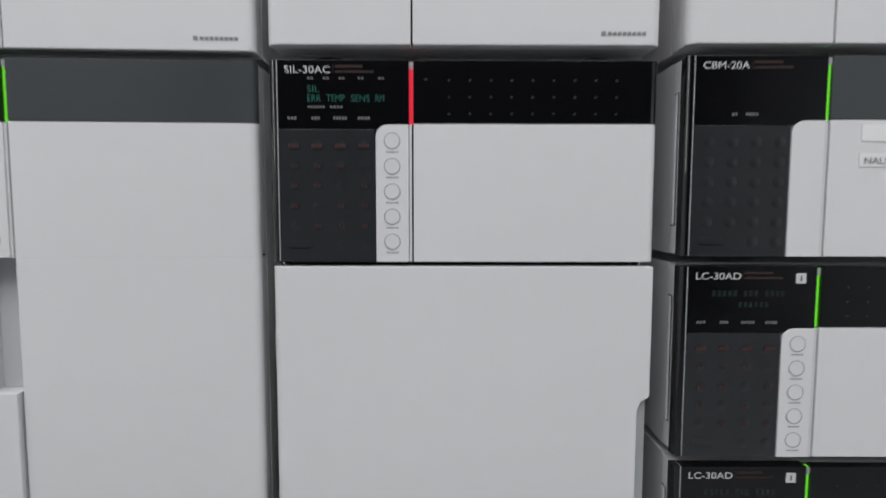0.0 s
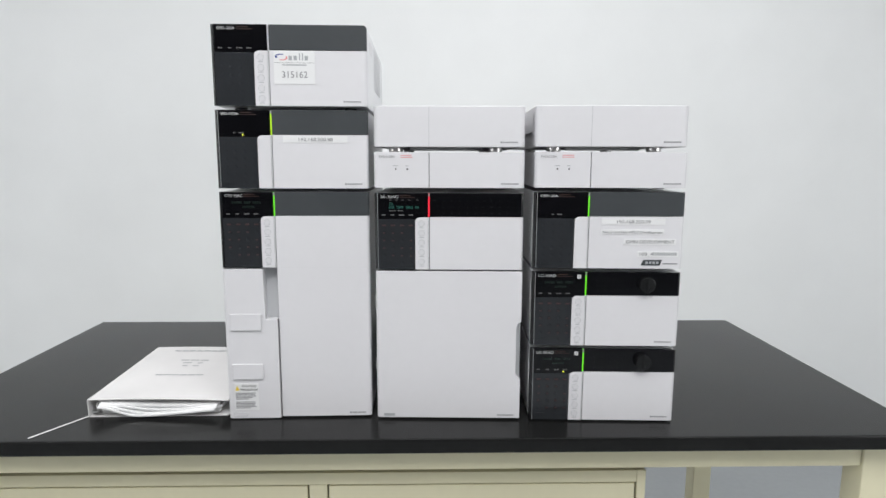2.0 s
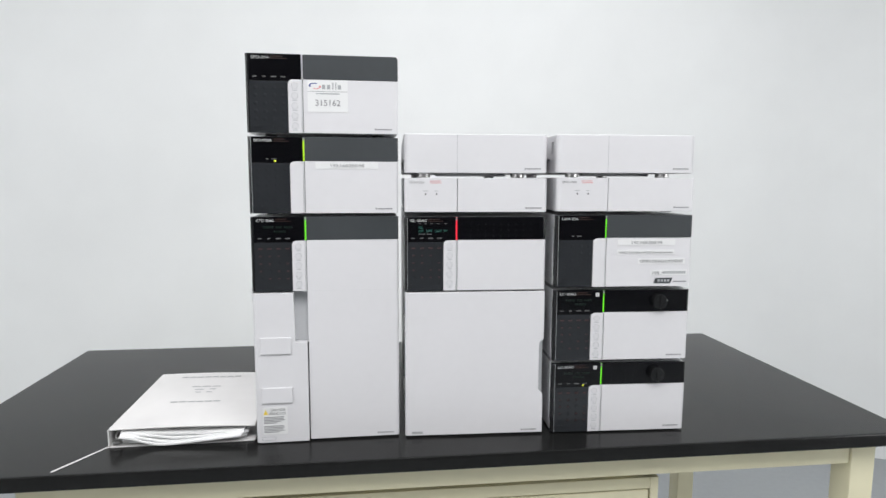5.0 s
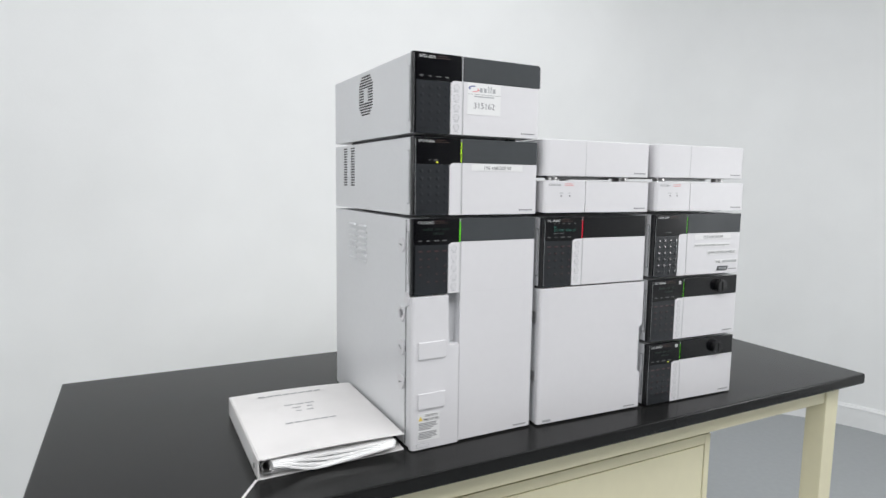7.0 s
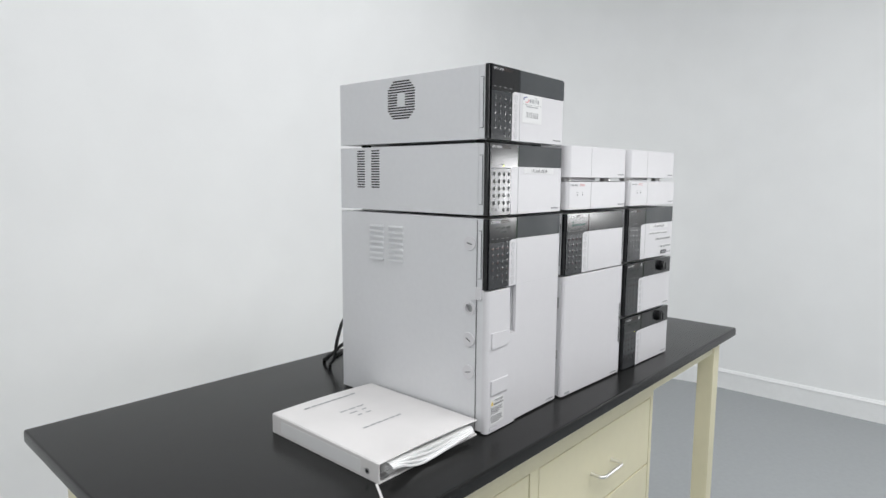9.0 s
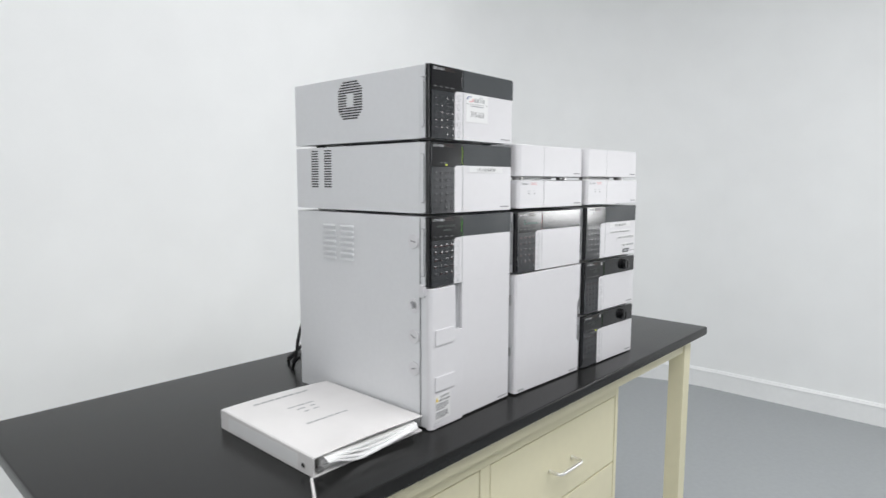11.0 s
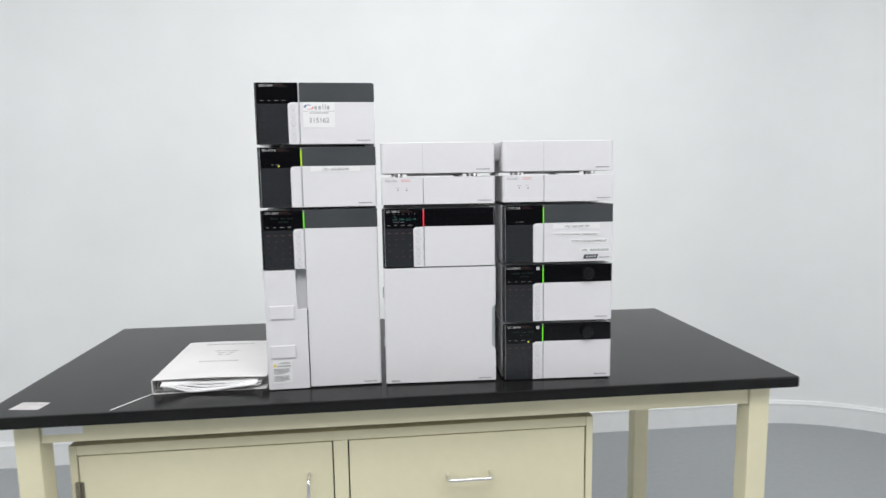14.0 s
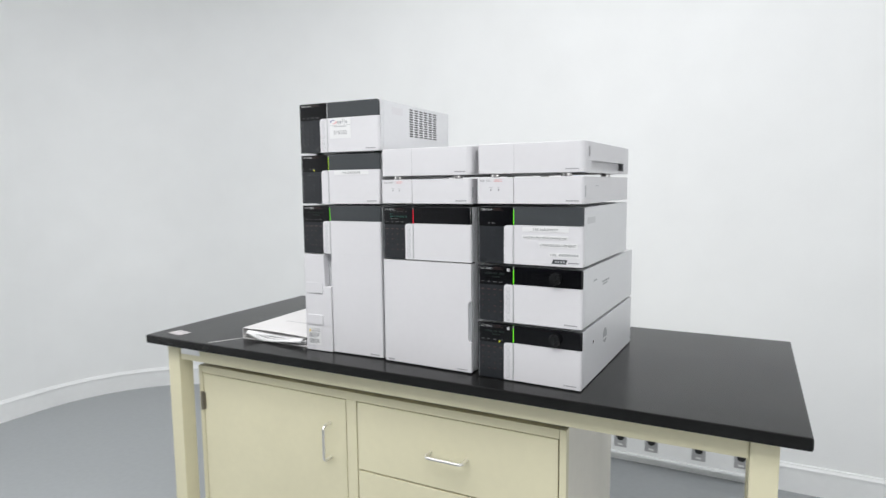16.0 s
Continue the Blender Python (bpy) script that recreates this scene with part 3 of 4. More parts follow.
part("sticker_rule", bars([(0.1045, 0.1725, 0.0742, 0.0747)], -0.0008, -0.0006), INK, st)
part("sticker_line", bars([(0.1180, 0.1235, 0.0698, 0.0718), (0.1245, 0.1590, 0.0698, 0.0718)], -0.0008, -0.0006), FAINT, st)
part("logo_word", bars([(0.1290 + 0.0085 * k, 0.1345 + 0.0085 * k, 0.0785, 0.0785 + h) for k, h in enumerate((0.0075, 0.0075))] + [(0.1465, 0.1485, 0.0785, 0.0900), (0.1515, 0.1535, 0.0785, 0.0900), (0.1560, 0.1615, 0.0785, 0.0860)], -0.0008, -0.0006), FAINT, st, "grey logo strokes")


def arc_band(cx, cz, r0, r1, a0, a1, steps=14):
    outer = [(cx + r1 * 1.35 * math.cos(radians(a0 + (a1 - a0) * k / steps)), cz + r1 * 0.62 * math.sin(radians(a0 + (a1 - a0) * k / steps))) for k in range(steps + 1)]
    inner = [(cx + r0 * 1.25 * math.cos(radians(a0 + (a1 - a0) * k / steps)), cz + r0 * 0.55 * math.sin(radians(a0 + (a1 - a0) * k / steps))) for k in range(steps, -1, -1)]
    return prism(outer + inner, "y", -0.0008, -0.0006, 0)


part("logo_swoosh", arc_band(0.1160, 0.0845, 0.0052, 0.0073, 60, 215), BLUE, st)
part("logo_swoosh", arc_band(0.1180, 0.0825, 0.0050, 0.0070, 240, 395), PINK, st)
part("rating_label", block(W - 0.0010, W - 0.0006, 0.070, 0.127, 0.1035, 0.1225, 0.0), SHELL, det, "pale rating label")

# lower detector
det2 = thing("detector_unit", P1 @ pose(0, 0, 0.4185), "white detector unit with lit lime bar and twin side vents", "lab instrument", "stacked instruments")
chassis(det2, 0.003, 0.1365, 0.42, slots(0.339, 0.365, 0.050, 0.133, 15) + slots(0.292, 0.319, 0.050, 0.133, 15))
feet(det2, 0.003, 0.42, 0.0030)
zb = control_front(det2, 0.1365, 0.1335, "SPD-M20A", LIME_LED, BAND, True, False, "none", False, 0.0465)
cov = white_cover(det2, zb, 0.1365 - 0.042)
maker_bar(cov, 0.2500, zb + 0.0065)
st = part("address_label", tile(0.1150, 0.2250, 0.0815, 0.0930, -0.0006, -0.0001, 0.0001), STICKER, cov, "white adhesive label with a network address")
letters("192.168.200.98", 0.0082, 0.1700, 0.0842, -0.0009, LABELINK, st, "label_text", "CENTER", width=0.0580)

# column oven
oven = thing("column_oven", P1, "tall white column oven with dark control panel and long door", "lab instrument", "stacked instruments")
chassis(oven, 0.0035, 0.4155, 0.42, [(0.0345, 0.0485, 0.2360, 0.2500)])
feet(oven, 0.0035, 0.42, 0.0035)
zb = control_front(oven, 0.4155, 0.1335, "CTO-20AC", GREEN_LED, BAND, True, True, "dim", True, polished=False)
# long door on the right
d_low = white_cover(oven, 0.0035, 0.3736)
part("door_crease", tile(0.0972, W - 0.004, 0.28195, 0.28225, -0.00008, 0.0006, 0.0), CREASE, d_low, "fine crease across the door")
maker_bar(d_low, 0.2500, 0.0085)
part("lower_frame", merged([block(0.0012, 0.0705, 0.0092, 0.0238, 0.004, 0.2790, 0.0008), block(0.0972, W - 0.0012, 0.0098, 0.0238, 0.004, 0.2810, 0.0008), block(0.0706, 0.0971, 0.0092, 0.0238, 0.004, 0.1860, 0.0)]), SHEET, oven)
part("door_seam", tile(0.0935, 0.0975, 0.004, 0.185, 0.0080, 0.0091, 0), GAP, oven)
# left lower panel with a recessed grip
left = part("service_panel", soften(round_upright(prism([(0.0, 0.0020), (0.0945, 0.0020), (0.0945, 0.1885), (0.0735, 0.1885), (0.0715, 0.2795), (0.0, 0.2795)], "y", -0.0035, 0.0090, 0.0), 0.0, -0.0035, 0.0075), 0.0010, 50), SHELL, oven)
part("grip_recess", tile(0.0706, 0.0971, 0.1862, 0.2815, 0.0215, 0.0238, 0.0), SHEET, oven, "recessed finger grip")
for z0, z1 in ((0.168, 0.199), (0.077, 0.106)):
    part("raised_pad", tile(0.0115, 0.0660, z0, z1, -0.0068, -0.0034, 0.0022, (0.0015,) * 4), SHELL, left)
cau = part("caution_label", tile(0.0125, 0.0560, 0.0180, 0.0690, -0.0041, -0.0036, 0.0001), STICKER, left, "white caution label with a yellow triangle")
letters("CAUTION", 0.0062, 0.0260, 0.0622, -0.0044, INK, cau, "label_text", width=0.0250)
letters("PRECAUTION", 0.0060, 0.0230, 0.0552, -0.0044, INK, cau, "label_text", width=0.0305)
part("warning_triangle", prism([(0.0135, 0.0558), (0.0215, 0.0558), (0.0175, 0.0648)], "y", -0.0045, -0.0041, 0), YELLOW, cau)
part("label_lines", bars([(0.0140, 0.0140 + w, z, z + 0.0014) for w, z in ((0.036, 0.0500), (0.034, 0.0472), (0.037, 0.0444), (0.030, 0.0416), (0.024, 0.0388), (0.035, 0.0330), (0.036, 0.0302), (0.033, 0.0274), (0.037, 0.0246), (0.026, 0.0218))], -0.0044, -0.0041), LABELINK, cau)
part("serial_plate", tile(0.0100, 0.0345, 0.0065, 0.0135, -0.0042, -0.0036, 0.0002, (0.001,) * 4), RIM, left)
part("serial_paper", tile(0.0106, 0.0339, 0.0071, 0.0129, -0.0045, -0.0042, 0.0001), SHELL, left)
part("latch", merged([block(-0.0030, 0.0008, 0.0125, 0.0255, 0.2620, 0.2860, 0.0008), block(-0.0016, 0.0008, 0.0075, 0.0124, 0.2655, 0.2825, 0.0005)]), SHELL, oven)
part("side_seam", block(-0.0002, 0.0006, 0.0238, 0.0247, 0.006, 0.4130, 0), GAP, oven)
louvre_mesh = finish(prism([(0.0009, 0.0), (-0.0034, 0.0010), (-0.0032, 0.0022), (0.0009, 0.0058)], "x", 0.0, 0.043, 0.0003), "louvre", SHEET)
for v in louvre_mesh.vertices:
    v.co = (v.co.y, v.co.x, v.co.z)
louvre_mesh.flip_normals()
for y0 in (0.279, 0.2200):
    for k in range(7):
        part("louvre", louvre_mesh, None, oven, at=pose(0, y0, 0.3125 + 0.0119 * k))
for z, turn in ((0.368, 12), (0.182, 28), (0.118, -14)):
    cap = part("port_cap", disc(0.0138, "x", (0.041, z), -0.0026, 0.0009, 0.0012, 28), SHELL, oven, "round plastic port cap")
    part("cap_slot", block(-0.0030, -0.0024, -0.0060, 0.0060, -0.0008, 0.0008, 0.0), GAP, cap, at=pose(0, 0.041, z, turn, 0, 0))


def side_ring(radius, thick, cy, cz, x0, x1):
    """A ring whose bore runs along x."""
    bm = ring(radius, thick, (cy, cz), x0, x1)
    for v in bm.verts:
        v.co = (v.co.y, v.co.x, v.co.z)
    return bm


port = part("open_port", side_ring(0.0138, 0.0050, 0.0415, 0.243, -0.0012, 0.0072), SHELL, oven, "round open port with a shaded bore")
part("port_floor", disc(0.0092, "x", (0.0415, 0.243), 0.0066, 0.0074, 0.0, 24), OUTLET, port)

# autosampler
P2 = COLUMN["sampler"]
sam = thing("autosampler", P2, "white autosampler with red status bar and a large lower door", "lab instrument", "stacked instruments")
chassis(sam, 0.0035, 0.4145, 0.50)
feet(sam, 0.0035, 0.50, 0.0035)
zb = control_front(sam, 0.4145, 0.1350, "SIL-30AC", RED_LED, GLASS, True, True, "text", True)
band = [o for o in sam.children if o.name.startswith("dark_band")][0]
part("band_dots", bars([(0.1195 + 0.0140 * c, 0.1212 + 0.0140 * c, 0.4145 - 0.0140 - 0.0110 * r, 0.4145 - 0.0128 - 0.0110 * r) for c in range(9) for r in range(3)] + [(0.1035, 0.1060, 0.4012, 0.4024)], -0.0003, 0.0001), DOTS, band, "rows of tiny pale dots")
white_cover(sam, zb, 0.4145 - 0.042)
part("lower_frame", block(0.0012, W - 0.0012, 0.0098, 0.0240, 0.004, 0.2750, 0.0008), SHEET, sam)
big = part("lower_door", soften(round_upright(prism([(0.0005, 0.0035), (W, 0.0035), (W, 0.0790), (W - 0.0075, 0.0850), (W - 0.0085, 0.0900), (W - 0.0085, 0.1750), (W - 0.0060, 0.1815), (W, 0.1850), (W, 0.2765), (0.0005, 0.2765)], "y", -0.0012, 0.0090, 0.0), 0.0005, -0.0012, 0.0060), 0.0012, 50), SHELL, sam, "large plain white lower door")
# grey tile colours in the shade of the grip recess
part("door_grip", tile(W - 0.0095, W - 0.0012, 0.0800, 0.1840, 0.0050, 0.0097, 0.0), RIM, big, "grip cut into the door edge, its shade put in as grey")
maker_bar(big, 0.2500, 0.0085, -0.0016)
part("serial_plate", tile(0.0130, 0.0330, 0.0070, 0.0115, -0.0016, -0.0010, 0.0001), FAINT, big)
part("side_clip", block(-0.0025, 0.0010, 0.012, 0.030, 0.206, 0.230, 0.001), STEEL, sam)
part("side_clip", block(-0.0025, 0.0010, 0.012, 0.030, 0.090, 0.110, 0.001), STEEL, sam)


def degasser(at):
    t = thing("degasser_unit", at, "slim white degasser unit with two small indicators", "lab instrument", "stacked instruments")
    chassis(t, 0.003, 0.0640, 0.42, y0=0.034, mat=SHELL)
    feet(t, 0.003, 0.42, 0.0030)
    part("front_shell", block(0.0008, W - 0.0008, 0.010, 0.0335, 0.003, 0.0640, 0.0012), SHELL, t)
    pan = part("indicator_panel", block(0.0, 0.0950, 0.0, 0.0098, 0.003, 0.0640, 0.0008, (0.0080, 0, 0, 0)), SHELL, t)
    cov = part("front_cover", block(0.0962, W, 0.0, 0.0098, 0.003, 0.0640, 0.0008, (0, 0.0080, 0, 0)), SHELL, t)
    part("panel_seam", tile(0.0945, 0.0970, 0.004, 0.063, 0.0060, 0.0099, 0), GAP, t)
    letters("DGU-20A", 0.0056, 0.0095, 0.0545, -0.0003, MAKER, pan, "model_lettering", width=0.0270)
    part("series_print", bars([(0.0460, 0.0660, 0.0578, 0.0590), (0.0460, 0.0665, 0.0546, 0.0558)], -0.0003, 0.0001), PINK, pan, "thin red print")
    part("indicator_word", bars([(0.0335, 0.0425, 0.0402, 0.0413), (0.0545, 0.0600, 0.0402, 0.0413)], -0.0003, 0.0001), FAINT, pan)
    for x in (0.0380, 0.0580):
        part("indicator_lens", disc(0.0016, "y", (x, 0.0352), -0.0006, 0.0002, 0.0002, 12), INK, pan, "small dark indicator lens")
    maker_bar(cov, 0.2505, 0.0090)
    part("side_slot", block(W - 0.0010, W - 0.0004, 0.0120, 0.0180, 0.018, 0.044, 0), RIM, t)
    part("side_screw", block(W - 0.0012, W, 0.100, 0.116, 0.0420, 0.0435, 0), FAINT, t)
    return t


def reservoir(at):
    """The hood over a degasser: open cut-outs along the lower sides."""
    t = thing("reservoir_tray", at, "white moulded tray with cut-out side handles on stub feet", "tray", "stacked instruments")
    hole = [(0.055, 0.370, 0.0095, 0.0300)]
    grille = slots(0.030, 0.046, 0.040, 0.062, 6)
    front = part("front_shell", block(0.0, W, 0.0, 0.0240, 0.003, 0.0725, 0.0022, (0.0120, 0.0120, 0, 0)), SHELL, t)
    part("top_panel", block(0.0006, W - 0.0006, 0.0240, 0.42, 0.0700, 0.0725, 0.0010), SHELL, t)
    part("side_panel", pierced(0.0240, 0.42, 0.003, 0.0699, hole + grille, lambda u, v, d: (0.0006 + d, u, v), 0.003), SHELL, t)
    part("side_panel", pierced(0.0240, 0.42, 0.003, 0.0699, hole + grille, lambda u, v, d: (W - 0.0006 - d, u, v), 0.003), SHELL, t)
    part("inner_wall", block(0.0145, W - 0.0145, 0.025, 0.366, 0.003, 0.0690, 0.0), SHELL, t)
    part("back_panel", block(0.004, W - 0.004, 0.400, 0.4195, 0.003, 0.0690, 0.0), SHEET, t)
    part("front_seam", tile(0.0948, 0.0954, 0.0045, 0.0710, -0.00025, 0.0004, 0.0), RIM, front, "fine moulded seam")
    maker_bar(front, 0.2480, 0.0100)
    for x in (0.036, W - 0.050):
        for y in (0.030, 0.37):
            part("foot", disc(0.0125, "z", (x, y), -0.0048, 0.0028, 0.001, 20), CHROME, t, "bright metal stub foot")
    part("under_rail", block(0.060, W - 0.070, 0.045, 0.060, -0.0024, 0.0026, 0.0008), SHEET, t)
    return t


deg = degasser(P2 @ pose(0.0, -0.003, 0.4205))
res = reservoir(P2 @ pose(0.0, -0.002, 0.4902))
P3 = COLUMN["pumps"]
copy_thing(deg, P3 @ pose(0.0, -0.001, 0.4217))
copy_thing(res, P3 @ pose(0.0, 0.002, 0.4914))


# two pumps and the controller
def pump(at, dot=None):
    t = thing("pump_unit", at, "white pump unit with black display band, knob and lit green bar", "lab instrument", "stacked instruments")
    chassis(t, 0.003, 0.1365, 0.50)
    zb = control_front(t, 0.1365, 0.1335, "LC-30AD", GREEN_LED, GLASS, True, True, "dim", True, dot)
    white_cover(t, zb, 0.1365 - 0.042)
    cov = [o for o in t.children if o.name.startswith("front_cover")][0]
    maker_bar(cov, 0.2500, zb + 0.0065)
    win = [o for o in t.children if o.name.startswith("display_window")][0]
    part("square_mark", tile(0.0790, 0.0858, 0.1365 - 0.0115, 0.1365 - 0.0045, -0.0004, 0.0001, 0.0001), MARK, win, "white square mark")
    part("square_stroke", tile(0.0818, 0.0830, 0.1365 - 0.0098, 0.1365 - 0.0062, -0.0006, -0.0004, 0), INK, win)
    band = [o for o in t.children if o.name.startswith("dark_band")][0]
    knob = part("knob", disc(0.0138, "y", (0.2000, 0.1365 - 0.0208), -0.0125, -0.0003, 0.0018, 32), KNOB, band, "round black purge knob")
    part("knob_grip", block(0.1980, 0.2020, -0.0142, -0.0126, 0.1365 - 0.0305, 0.1365 - 0.0111, 0.0007), KNOB, knob)
    part("band_dots", bars([(0.1140 + 0.0140 * c, 0.1155 + 0.0140 * c, 0.1365 - 0.0145 - 0.0100 * r, 0.1365 - 0.0135 - 0.0100 * r) for c in range(4) for r in range(3)], -0.0003, 0.0001), DOTS, band)
    if dot:
        part("side_port", disc(0.0035, "x", (0.098, 0.095), W - 0.0012, W - 0.0004, 0.0001, 14), GAP, t)
        part("side_emblem", disc(0.0185, "x", (0.205, 0.088), W - 0.0011, W - 0.0006, 0.0, 28), RIM, t, "round grey printed emblem")
        part("emblem_stripe", block(W - 0.0006, W - 0.0003, 0.186, 0.226, 0.0790, 0.0835, 0.0), STICKER, t)
    else:
        part("side_print", merged([block(W - 0.0011, W - 0.0006, 0.092, 0.122, 0.100, 0.1035, 0), block(W - 0.0011, W - 0.0006, 0.170, 0.236, 0.0865, 0.0905, 0), block(W - 0.0011, W - 0.0006, 0.178, 0.220, 0.0800, 0.0838, 0)]), FAINT, t, "faint grey side print")
    return t


pu = pump(P3 @ pose(0, 0, 0.0), 0.0600)
feet(pu, 0.003, 0.50, 0.003)
pu2 = pump(P3 @ pose(0.0, 0.0, 0.1405))
feet(pu2, 0.003, 0.50, 0.003)

ctl = thing("system_controller", P3 @ pose(0, 0, 0.2808), "white system controller with four paper labels and lit green bar", "lab instrument", "stacked instruments")
chassis(ctl, 0.003, 0.1365, 0.42)
feet(ctl, 0.003, 0.42, 0.003)
zb = control_front(ctl, 0.1365, 0.1335, "CBM-20A", GREEN_LED, BAND, True, False, "none", False)
cov = white_cover(ctl, zb, 0.1365 - 0.042)
part("maker_mark", bars([(0.2270, 0.2520, zb + 0.0080, zb + 0.0100)], -0.0004, 0.0002), MAKER, cov)


def strip_label(x0, x1, z0, z1, body, size, width, align="CENTER", extra=None):
    s = part("adhesive_label", tile(x0, x1, z0, z1, -0.0006, -0.0001, 0.0001), STICKER, cov, "white adhesive label with grey print")
    x = (x0 + x1) / 2 if align == "CENTER" else x0 + 0.002
    letters(body, size, x, z0 + (z1 - z0) * 0.22, -0.0009, LABELINK, s, "label_text", align, width=width)
    if extra:
        part("label_bar", bars(word_bars(extra[0], extra[1], extra[2], extra[3], 0.0038), -0.0008, -0.0006), FAINT, s)


strip_label(0.1175, 0.2275, 0.0805, 0.0915, "192.168.200.99", 0.0082, 0.0580)
strip_label(0.1170, 0.2265, 0.0635, 0.0725, "NALS 2nd Gen HPLC Development", 0.0062, 0.1040)
strip_label(0.1575, 0.2480, 0.0455, 0.0560, "OMN DEVELOPMENT", 0.0085, 0.0840)
strip_label(0.1820, 0.2530, 0.0240, 0.0340, "108_4", 0.0082, 0.0225, "LEFT", (0.2085, 0.2510, 0.0268, 0.0322))
part("side_print", block(W - 0.0011, W - 0.0006, 0.034, 0.098, 0.0985, 0.1130, 0), CREASE, ctl, "pale grey printed patch")
badge = part("badge", prism([(0.1885, 0.0090), (0.2215, 0.0090), (0.2255, 0.0190), (0.1925, 0.0190)], "y", -0.0008, -0.0001, 0.0002), BAND, cov, "slanted dark badge")
part("badge_strokes", bars([(0.1965 + 0.0062 * k, 0.2008 + 0.0062 * k, 0.0118, 0.0162) for k in range(4)], -0.0010, -0.0008), RIM, badge)

# ---- things on the bench ----
binder = thing("ring_binder", pose(-0.2590, 0.009, TOP, 0, 0, 0.7), "white ring binder stuffed with papers, lying flat beside the oven", "binder")
BW, BD, BH = 0.2530, 0.302, 0.0360
part("back_cover", block(0.0, BW, 0.0, BD, 0.0003, 0.0031, 0.0010, (0.001, 0.004, 0.004, 0.001)), VINYL, binder)
spine = part("spine", prism([(0.0, 0.0003), (BD, 0.0003), (BD, BH + 0.0012), (0.0, BH - 0.0018)], "x", -0.0026, -0.0003, 0.0008), VINYL, binder)
part("spine_pocket", block(-0.0031, -0.0027, 0.045, BD - 0.03, 0.006, BH - 0.007, 0.0), STICKER, spine, "clear pocket with a pale slip")
part("finger_eyelet", disc(0.0052, "x", (0.028, 0.0145), -0.0036, -0.0026, 0.0004, 20), STEEL, spine)
part("eyelet_hole", disc(0.0036, "x", (0.028, 0.0145), -0.0040, -0.0036, 0.0, 16), GAP, spine)


def cover_sheet():
    """The front cover, bowed a little and lower towards the free edge."""
    bm = bmesh.new()
    nx, ny = 14, 8
    rows = []
    for up in (0.0, 0.0024):
        grid = []
        for i in range(nx + 1):
            u = i / nx
            line = []
            for j in range(ny + 1):
                v = j / ny
                z = BH - 0.0028 + up - 0.0042 * u * u + 0.0016 * math.sin(math.pi * u) + 0.0030 * (v - 0.3) * (1 - 0.6 * u)
                line.append(bm.verts.new((BW * u, BD * v + 0.0005, z)))
            grid.append(line)
        rows.append(grid)
    a, b = rows
    for g in rows:
        for i in range(nx):
            for j in range(ny):
                bm.faces.new((g[i][j], g[i + 1][j], g[i + 1][j + 1], g[i][j + 1]))
    for i in range(nx):
        for j in (0, ny):
            bm.faces.new((a[i][j], a[i + 1][j], b[i + 1][j], b[i][j]))
    for j in range(ny):
        for i in (0, nx):
            bm.faces.new((a[i][j], a[i][j + 1], b[i][j + 1], b[i][j]))
    return soften(bm, 0.0007, 60, 1)


front = part("front_cover", cover_sheet(), VINYL, binder, "glossy white cover with faint grey print")
for x0, x1, y0, y1 in ((0.050, 0.180, 0.268, 0.2735), (0.088, 0.150, 0.206, 0.2105), (0.098, 0.120, 0.189, 0.193), (0.128, 0.142, 0.189, 0.193), (0.103, 0.116, 0.172, 0.176), (0.124, 0.139, 0.172, 0.176), (0.070, 0.168, 0.118, 0.1225)):
    u = (x0 + x1) / 2 / BW
    z = BH - 0.0028 + 0.0024 - 0.0042 * u * u + 0.0016 * math.sin(math.pi * u) + 0.0030 * ((y0 + y1) / 2 / BD - 0.3) * (1 - 0.6 * u) + 0.0002
    slope = math.degrees(math.atan((-0.009 * u + 0.0016 * math.pi * math.cos(math.pi * u)) / BW))
    n = max(1, int((x1 - x0) / 0.016))
    w = (x1 - x0) / n
    part("cover_print", merged([block((k - n / 2) * w, (k - n / 2) * w + w * 0.82, y0, y1, 0.00018, 0.00032, 0) for k in range(n)]), FAINT, front, at=pose((x0 + x1) / 2, 0, z, 0, -slope, 0))


rnd = random.Random(3)
for k in range(7):
    z, h = 0.0050 + 0.0170 * k / 7, 0.0022
    dx, dy, sag = rnd.uniform(-0.003, 0.004), rnd.uniform(-0.004, 0.003), 0.003
    out = [(0.020, z), (0.085, z - sag * 0.2), (0.236 + dx, z - sag * k / 7), (0.236 + dx, z + h - sag * k / 7), (0.085, z + h - sag * 0.2), (0.020, z + h)]
    part("paper_sheaf", prism(out, "y", 0.008 + dy, 0.288 + dy, 0.0003), PAPER, binder, "sheaf of white paper")
for top, out, label in (
    (((0.020, 0.0215), (0.040, 0.0185), (0.062, 0.0110), (0.085, 0.0058), (0.110, 0.0056), (0.165, 0.0095), (0.230, 0.0150)), -0.0105, "curled clear page sleeve"),
    (((0.020, 0.0225), (0.044, 0.0205), (0.068, 0.0145), (0.095, 0.0090), (0.125, 0.0086), (0.175, 0.0118), (0.232, 0.0168)), -0.0075, "curled clear page sleeve"),
    (((0.020, 0.0238), (0.050, 0.0225), (0.080, 0.0185), (0.115, 0.0140), (0.170, 0.0150), (0.234, 0.0188)), -0.0040, "white page bowed under the cover"),
    (((0.020, 0.0255), (0.060, 0.0240), (0.110, 0.0205), (0.170, 0.0195), (0.234, 0.0208)), -0.0010, "white page bowed under the cover"),
):
    line = curve_points([(x, 0, z) for x, z in top], 6)
    part("page_sleeve", prism([(p.x, p.z) for p in line] + [(p.x, p.z + 0.0030) for p in reversed(line)], "y", out, 0.285, 0.0), PAPER, binder, label)
part("ring_bar", block(0.006, 0.0175, 0.012, 0.300, 0.0033, 0.0075, 0.0015), STEEL, binder)
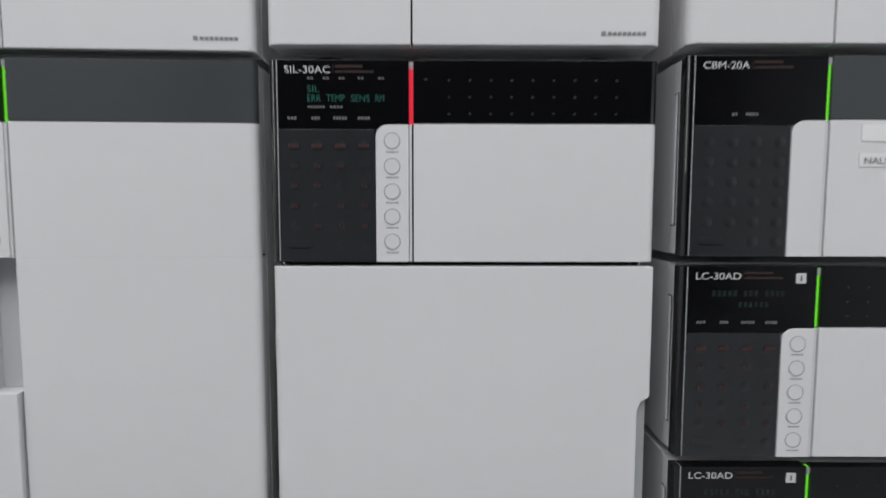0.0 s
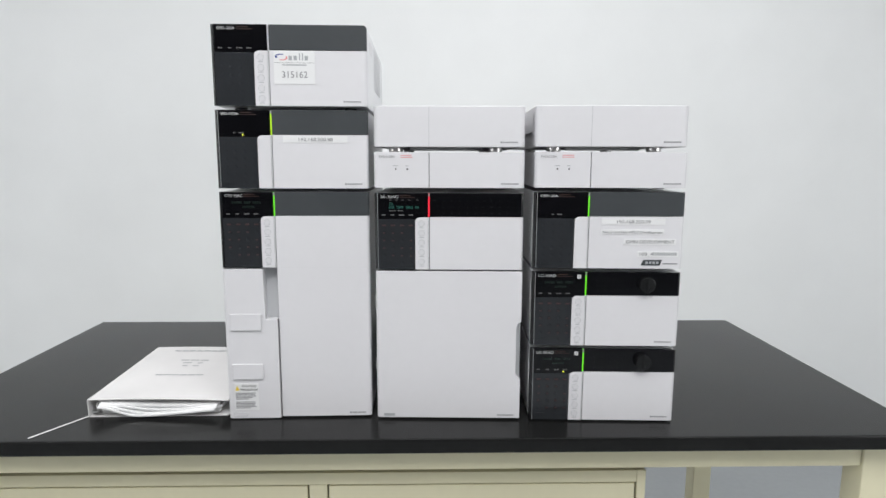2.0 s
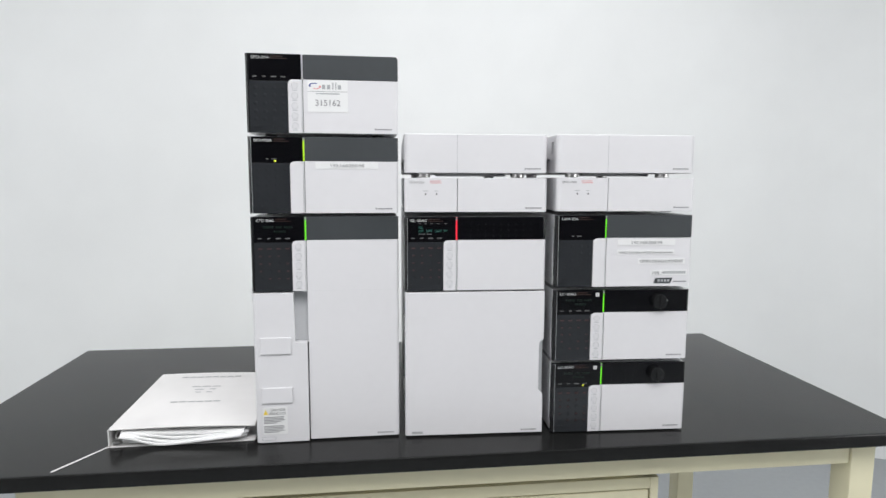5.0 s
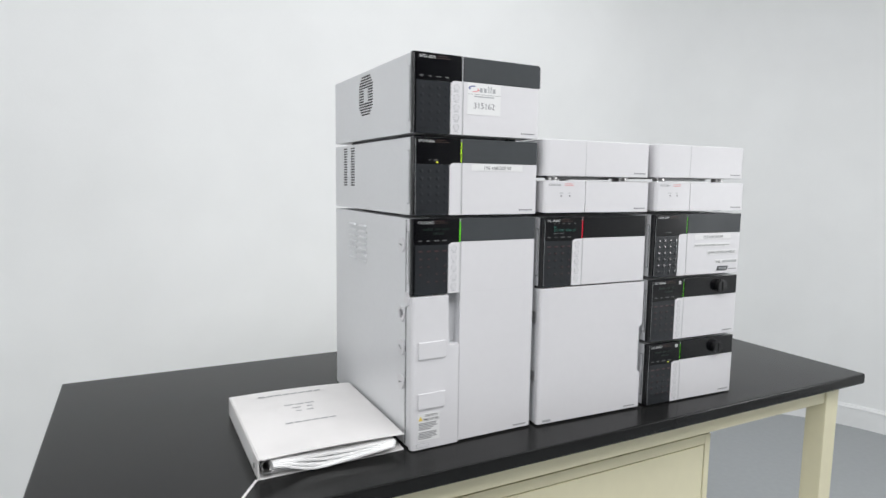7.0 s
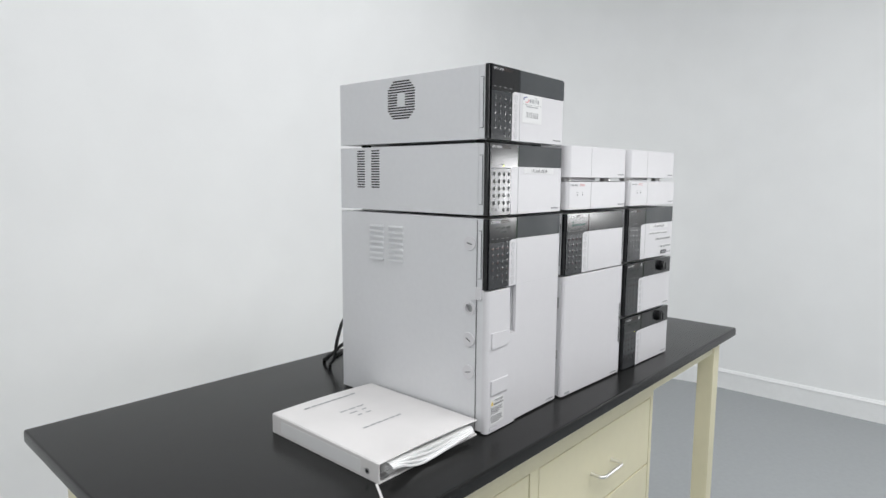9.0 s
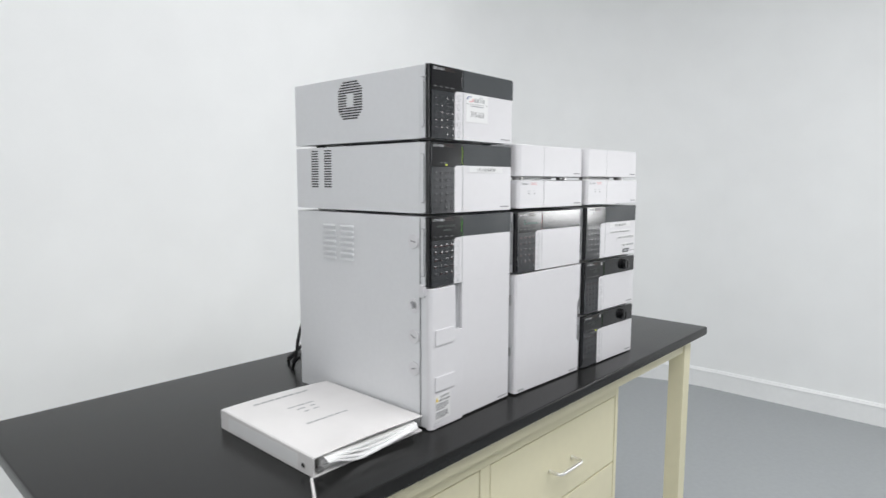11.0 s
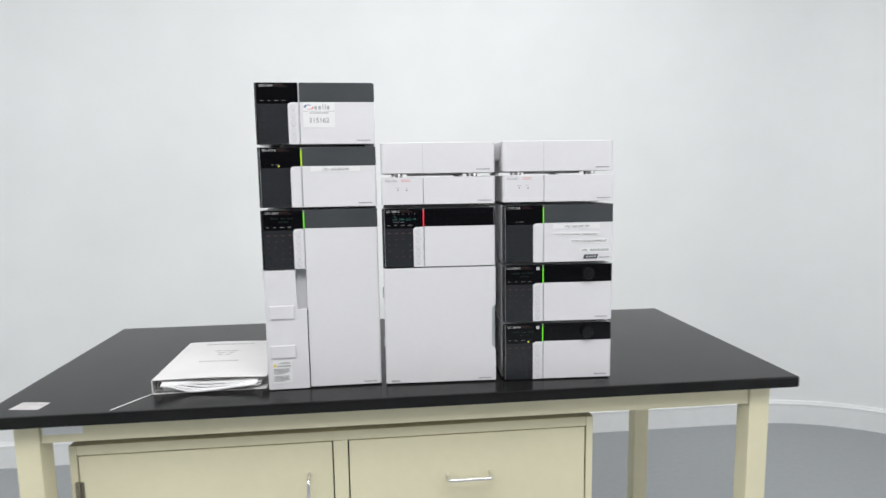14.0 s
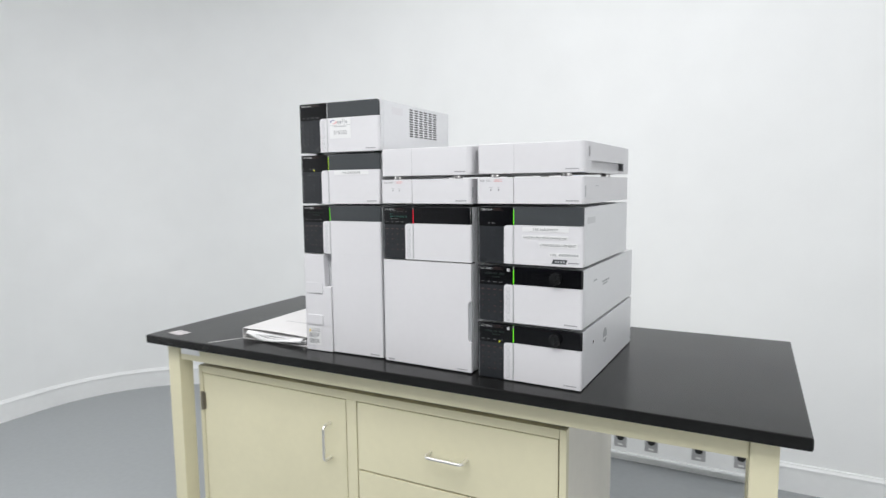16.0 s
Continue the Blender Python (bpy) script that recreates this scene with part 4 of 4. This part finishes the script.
for y in (0.016, 0.128, 0.155, 0.182, 0.292):
    part("ring", tube([(0.0150 + 0.0095 * math.cos(a), y, 0.0160 + 0.0095 * math.sin(a)) for a in [2 * math.pi * k / 20 for k in range(21)]], 0.0014, 8), CHROME, binder)
part("ring_lever", block(0.005, 0.018, -0.002, 0.010, 0.0075, 0.0125, 0.0020), STEEL, binder)

note = thing("paper_label", pose(-0.5050, -0.0250, TOP, 0, 0, -8), "small grey-pink paper label lying on the black bench top", "label")
part("slip", block(-0.0320, 0.0320, -0.0210, 0.0210, 0.0003, 0.0009, 0.0, (0.001,) * 4), FOIL, note)
part("printed_line", merged([block(-0.025, 0.018, 0.0115, 0.0130, 0.0009, 0.0011, 0), block(-0.025, 0.010, 0.0065, 0.0078, 0.0009, 0.0011, 0), block(0.018, 0.024, 0.0020, 0.0110, 0.0009, 0.0011, 0)]), FAINT, note)

# white strip modelled in place of the binder eyelet's reflection on the bench
streak = thing("reflection_strip", pose(-0.2890, -0.0300, TOP, 0, 0, 59.0), "narrow white streak on the bench top, a reflection built as a thin strip", "strip")
part("strip_body", block(-0.0530, 0.0510, -0.0021, 0.0021, 0.0003, 0.0013, 0.0004, (0.001,) * 4), VINYL, streak)

# ---- cables behind the instruments ----
cable_runs = (
    ("power_cable", ((0.110, 0.424, 1.080), (0.075, 0.462, 1.090), (0.060, 0.498, 1.050), (0.044, 0.505, 1.000), (0.046, 0.520, 0.950), (0.062, 0.560, 0.922), (0.110, 0.610, 0.9195), (0.200, 0.650, 0.9195)), "black power cable looping down behind the oven"),
    ("power_cable", ((0.140, 0.424, 1.010), (0.095, 0.480, 1.005), (0.078, 0.515, 0.985), (0.066, 0.560, 0.945), (0.080, 0.610, 0.9195), (0.120, 0.640, 0.9195)), "black power cable bent onto the bench top"),
    ("signal_cable", ((0.640, 0.505, 1.080), (0.590, 0.545, 1.062), (0.566, 0.556, 1.030), (0.564, 0.560, 0.985), (0.580, 0.566, 0.9195), (0.680, 0.600, 0.9195)), "black signal cable hanging behind the pumps"),
    ("signal_cable", ((0.660, 0.505, 1.030), (0.600, 0.540, 1.020), (0.574, 0.548, 0.998), (0.560, 0.546, 0.968), (0.610, 0.550, 0.9400), (0.680, 0.560, 0.9195)), "grey signal cable curled behind the pumps"),
)
for name, line, label in cable_runs:
    ob = part(name, tube(curve_points(line), 0.0043, 10), RUBBER)
    tagged(ob, label, "cable", "instrument cables")
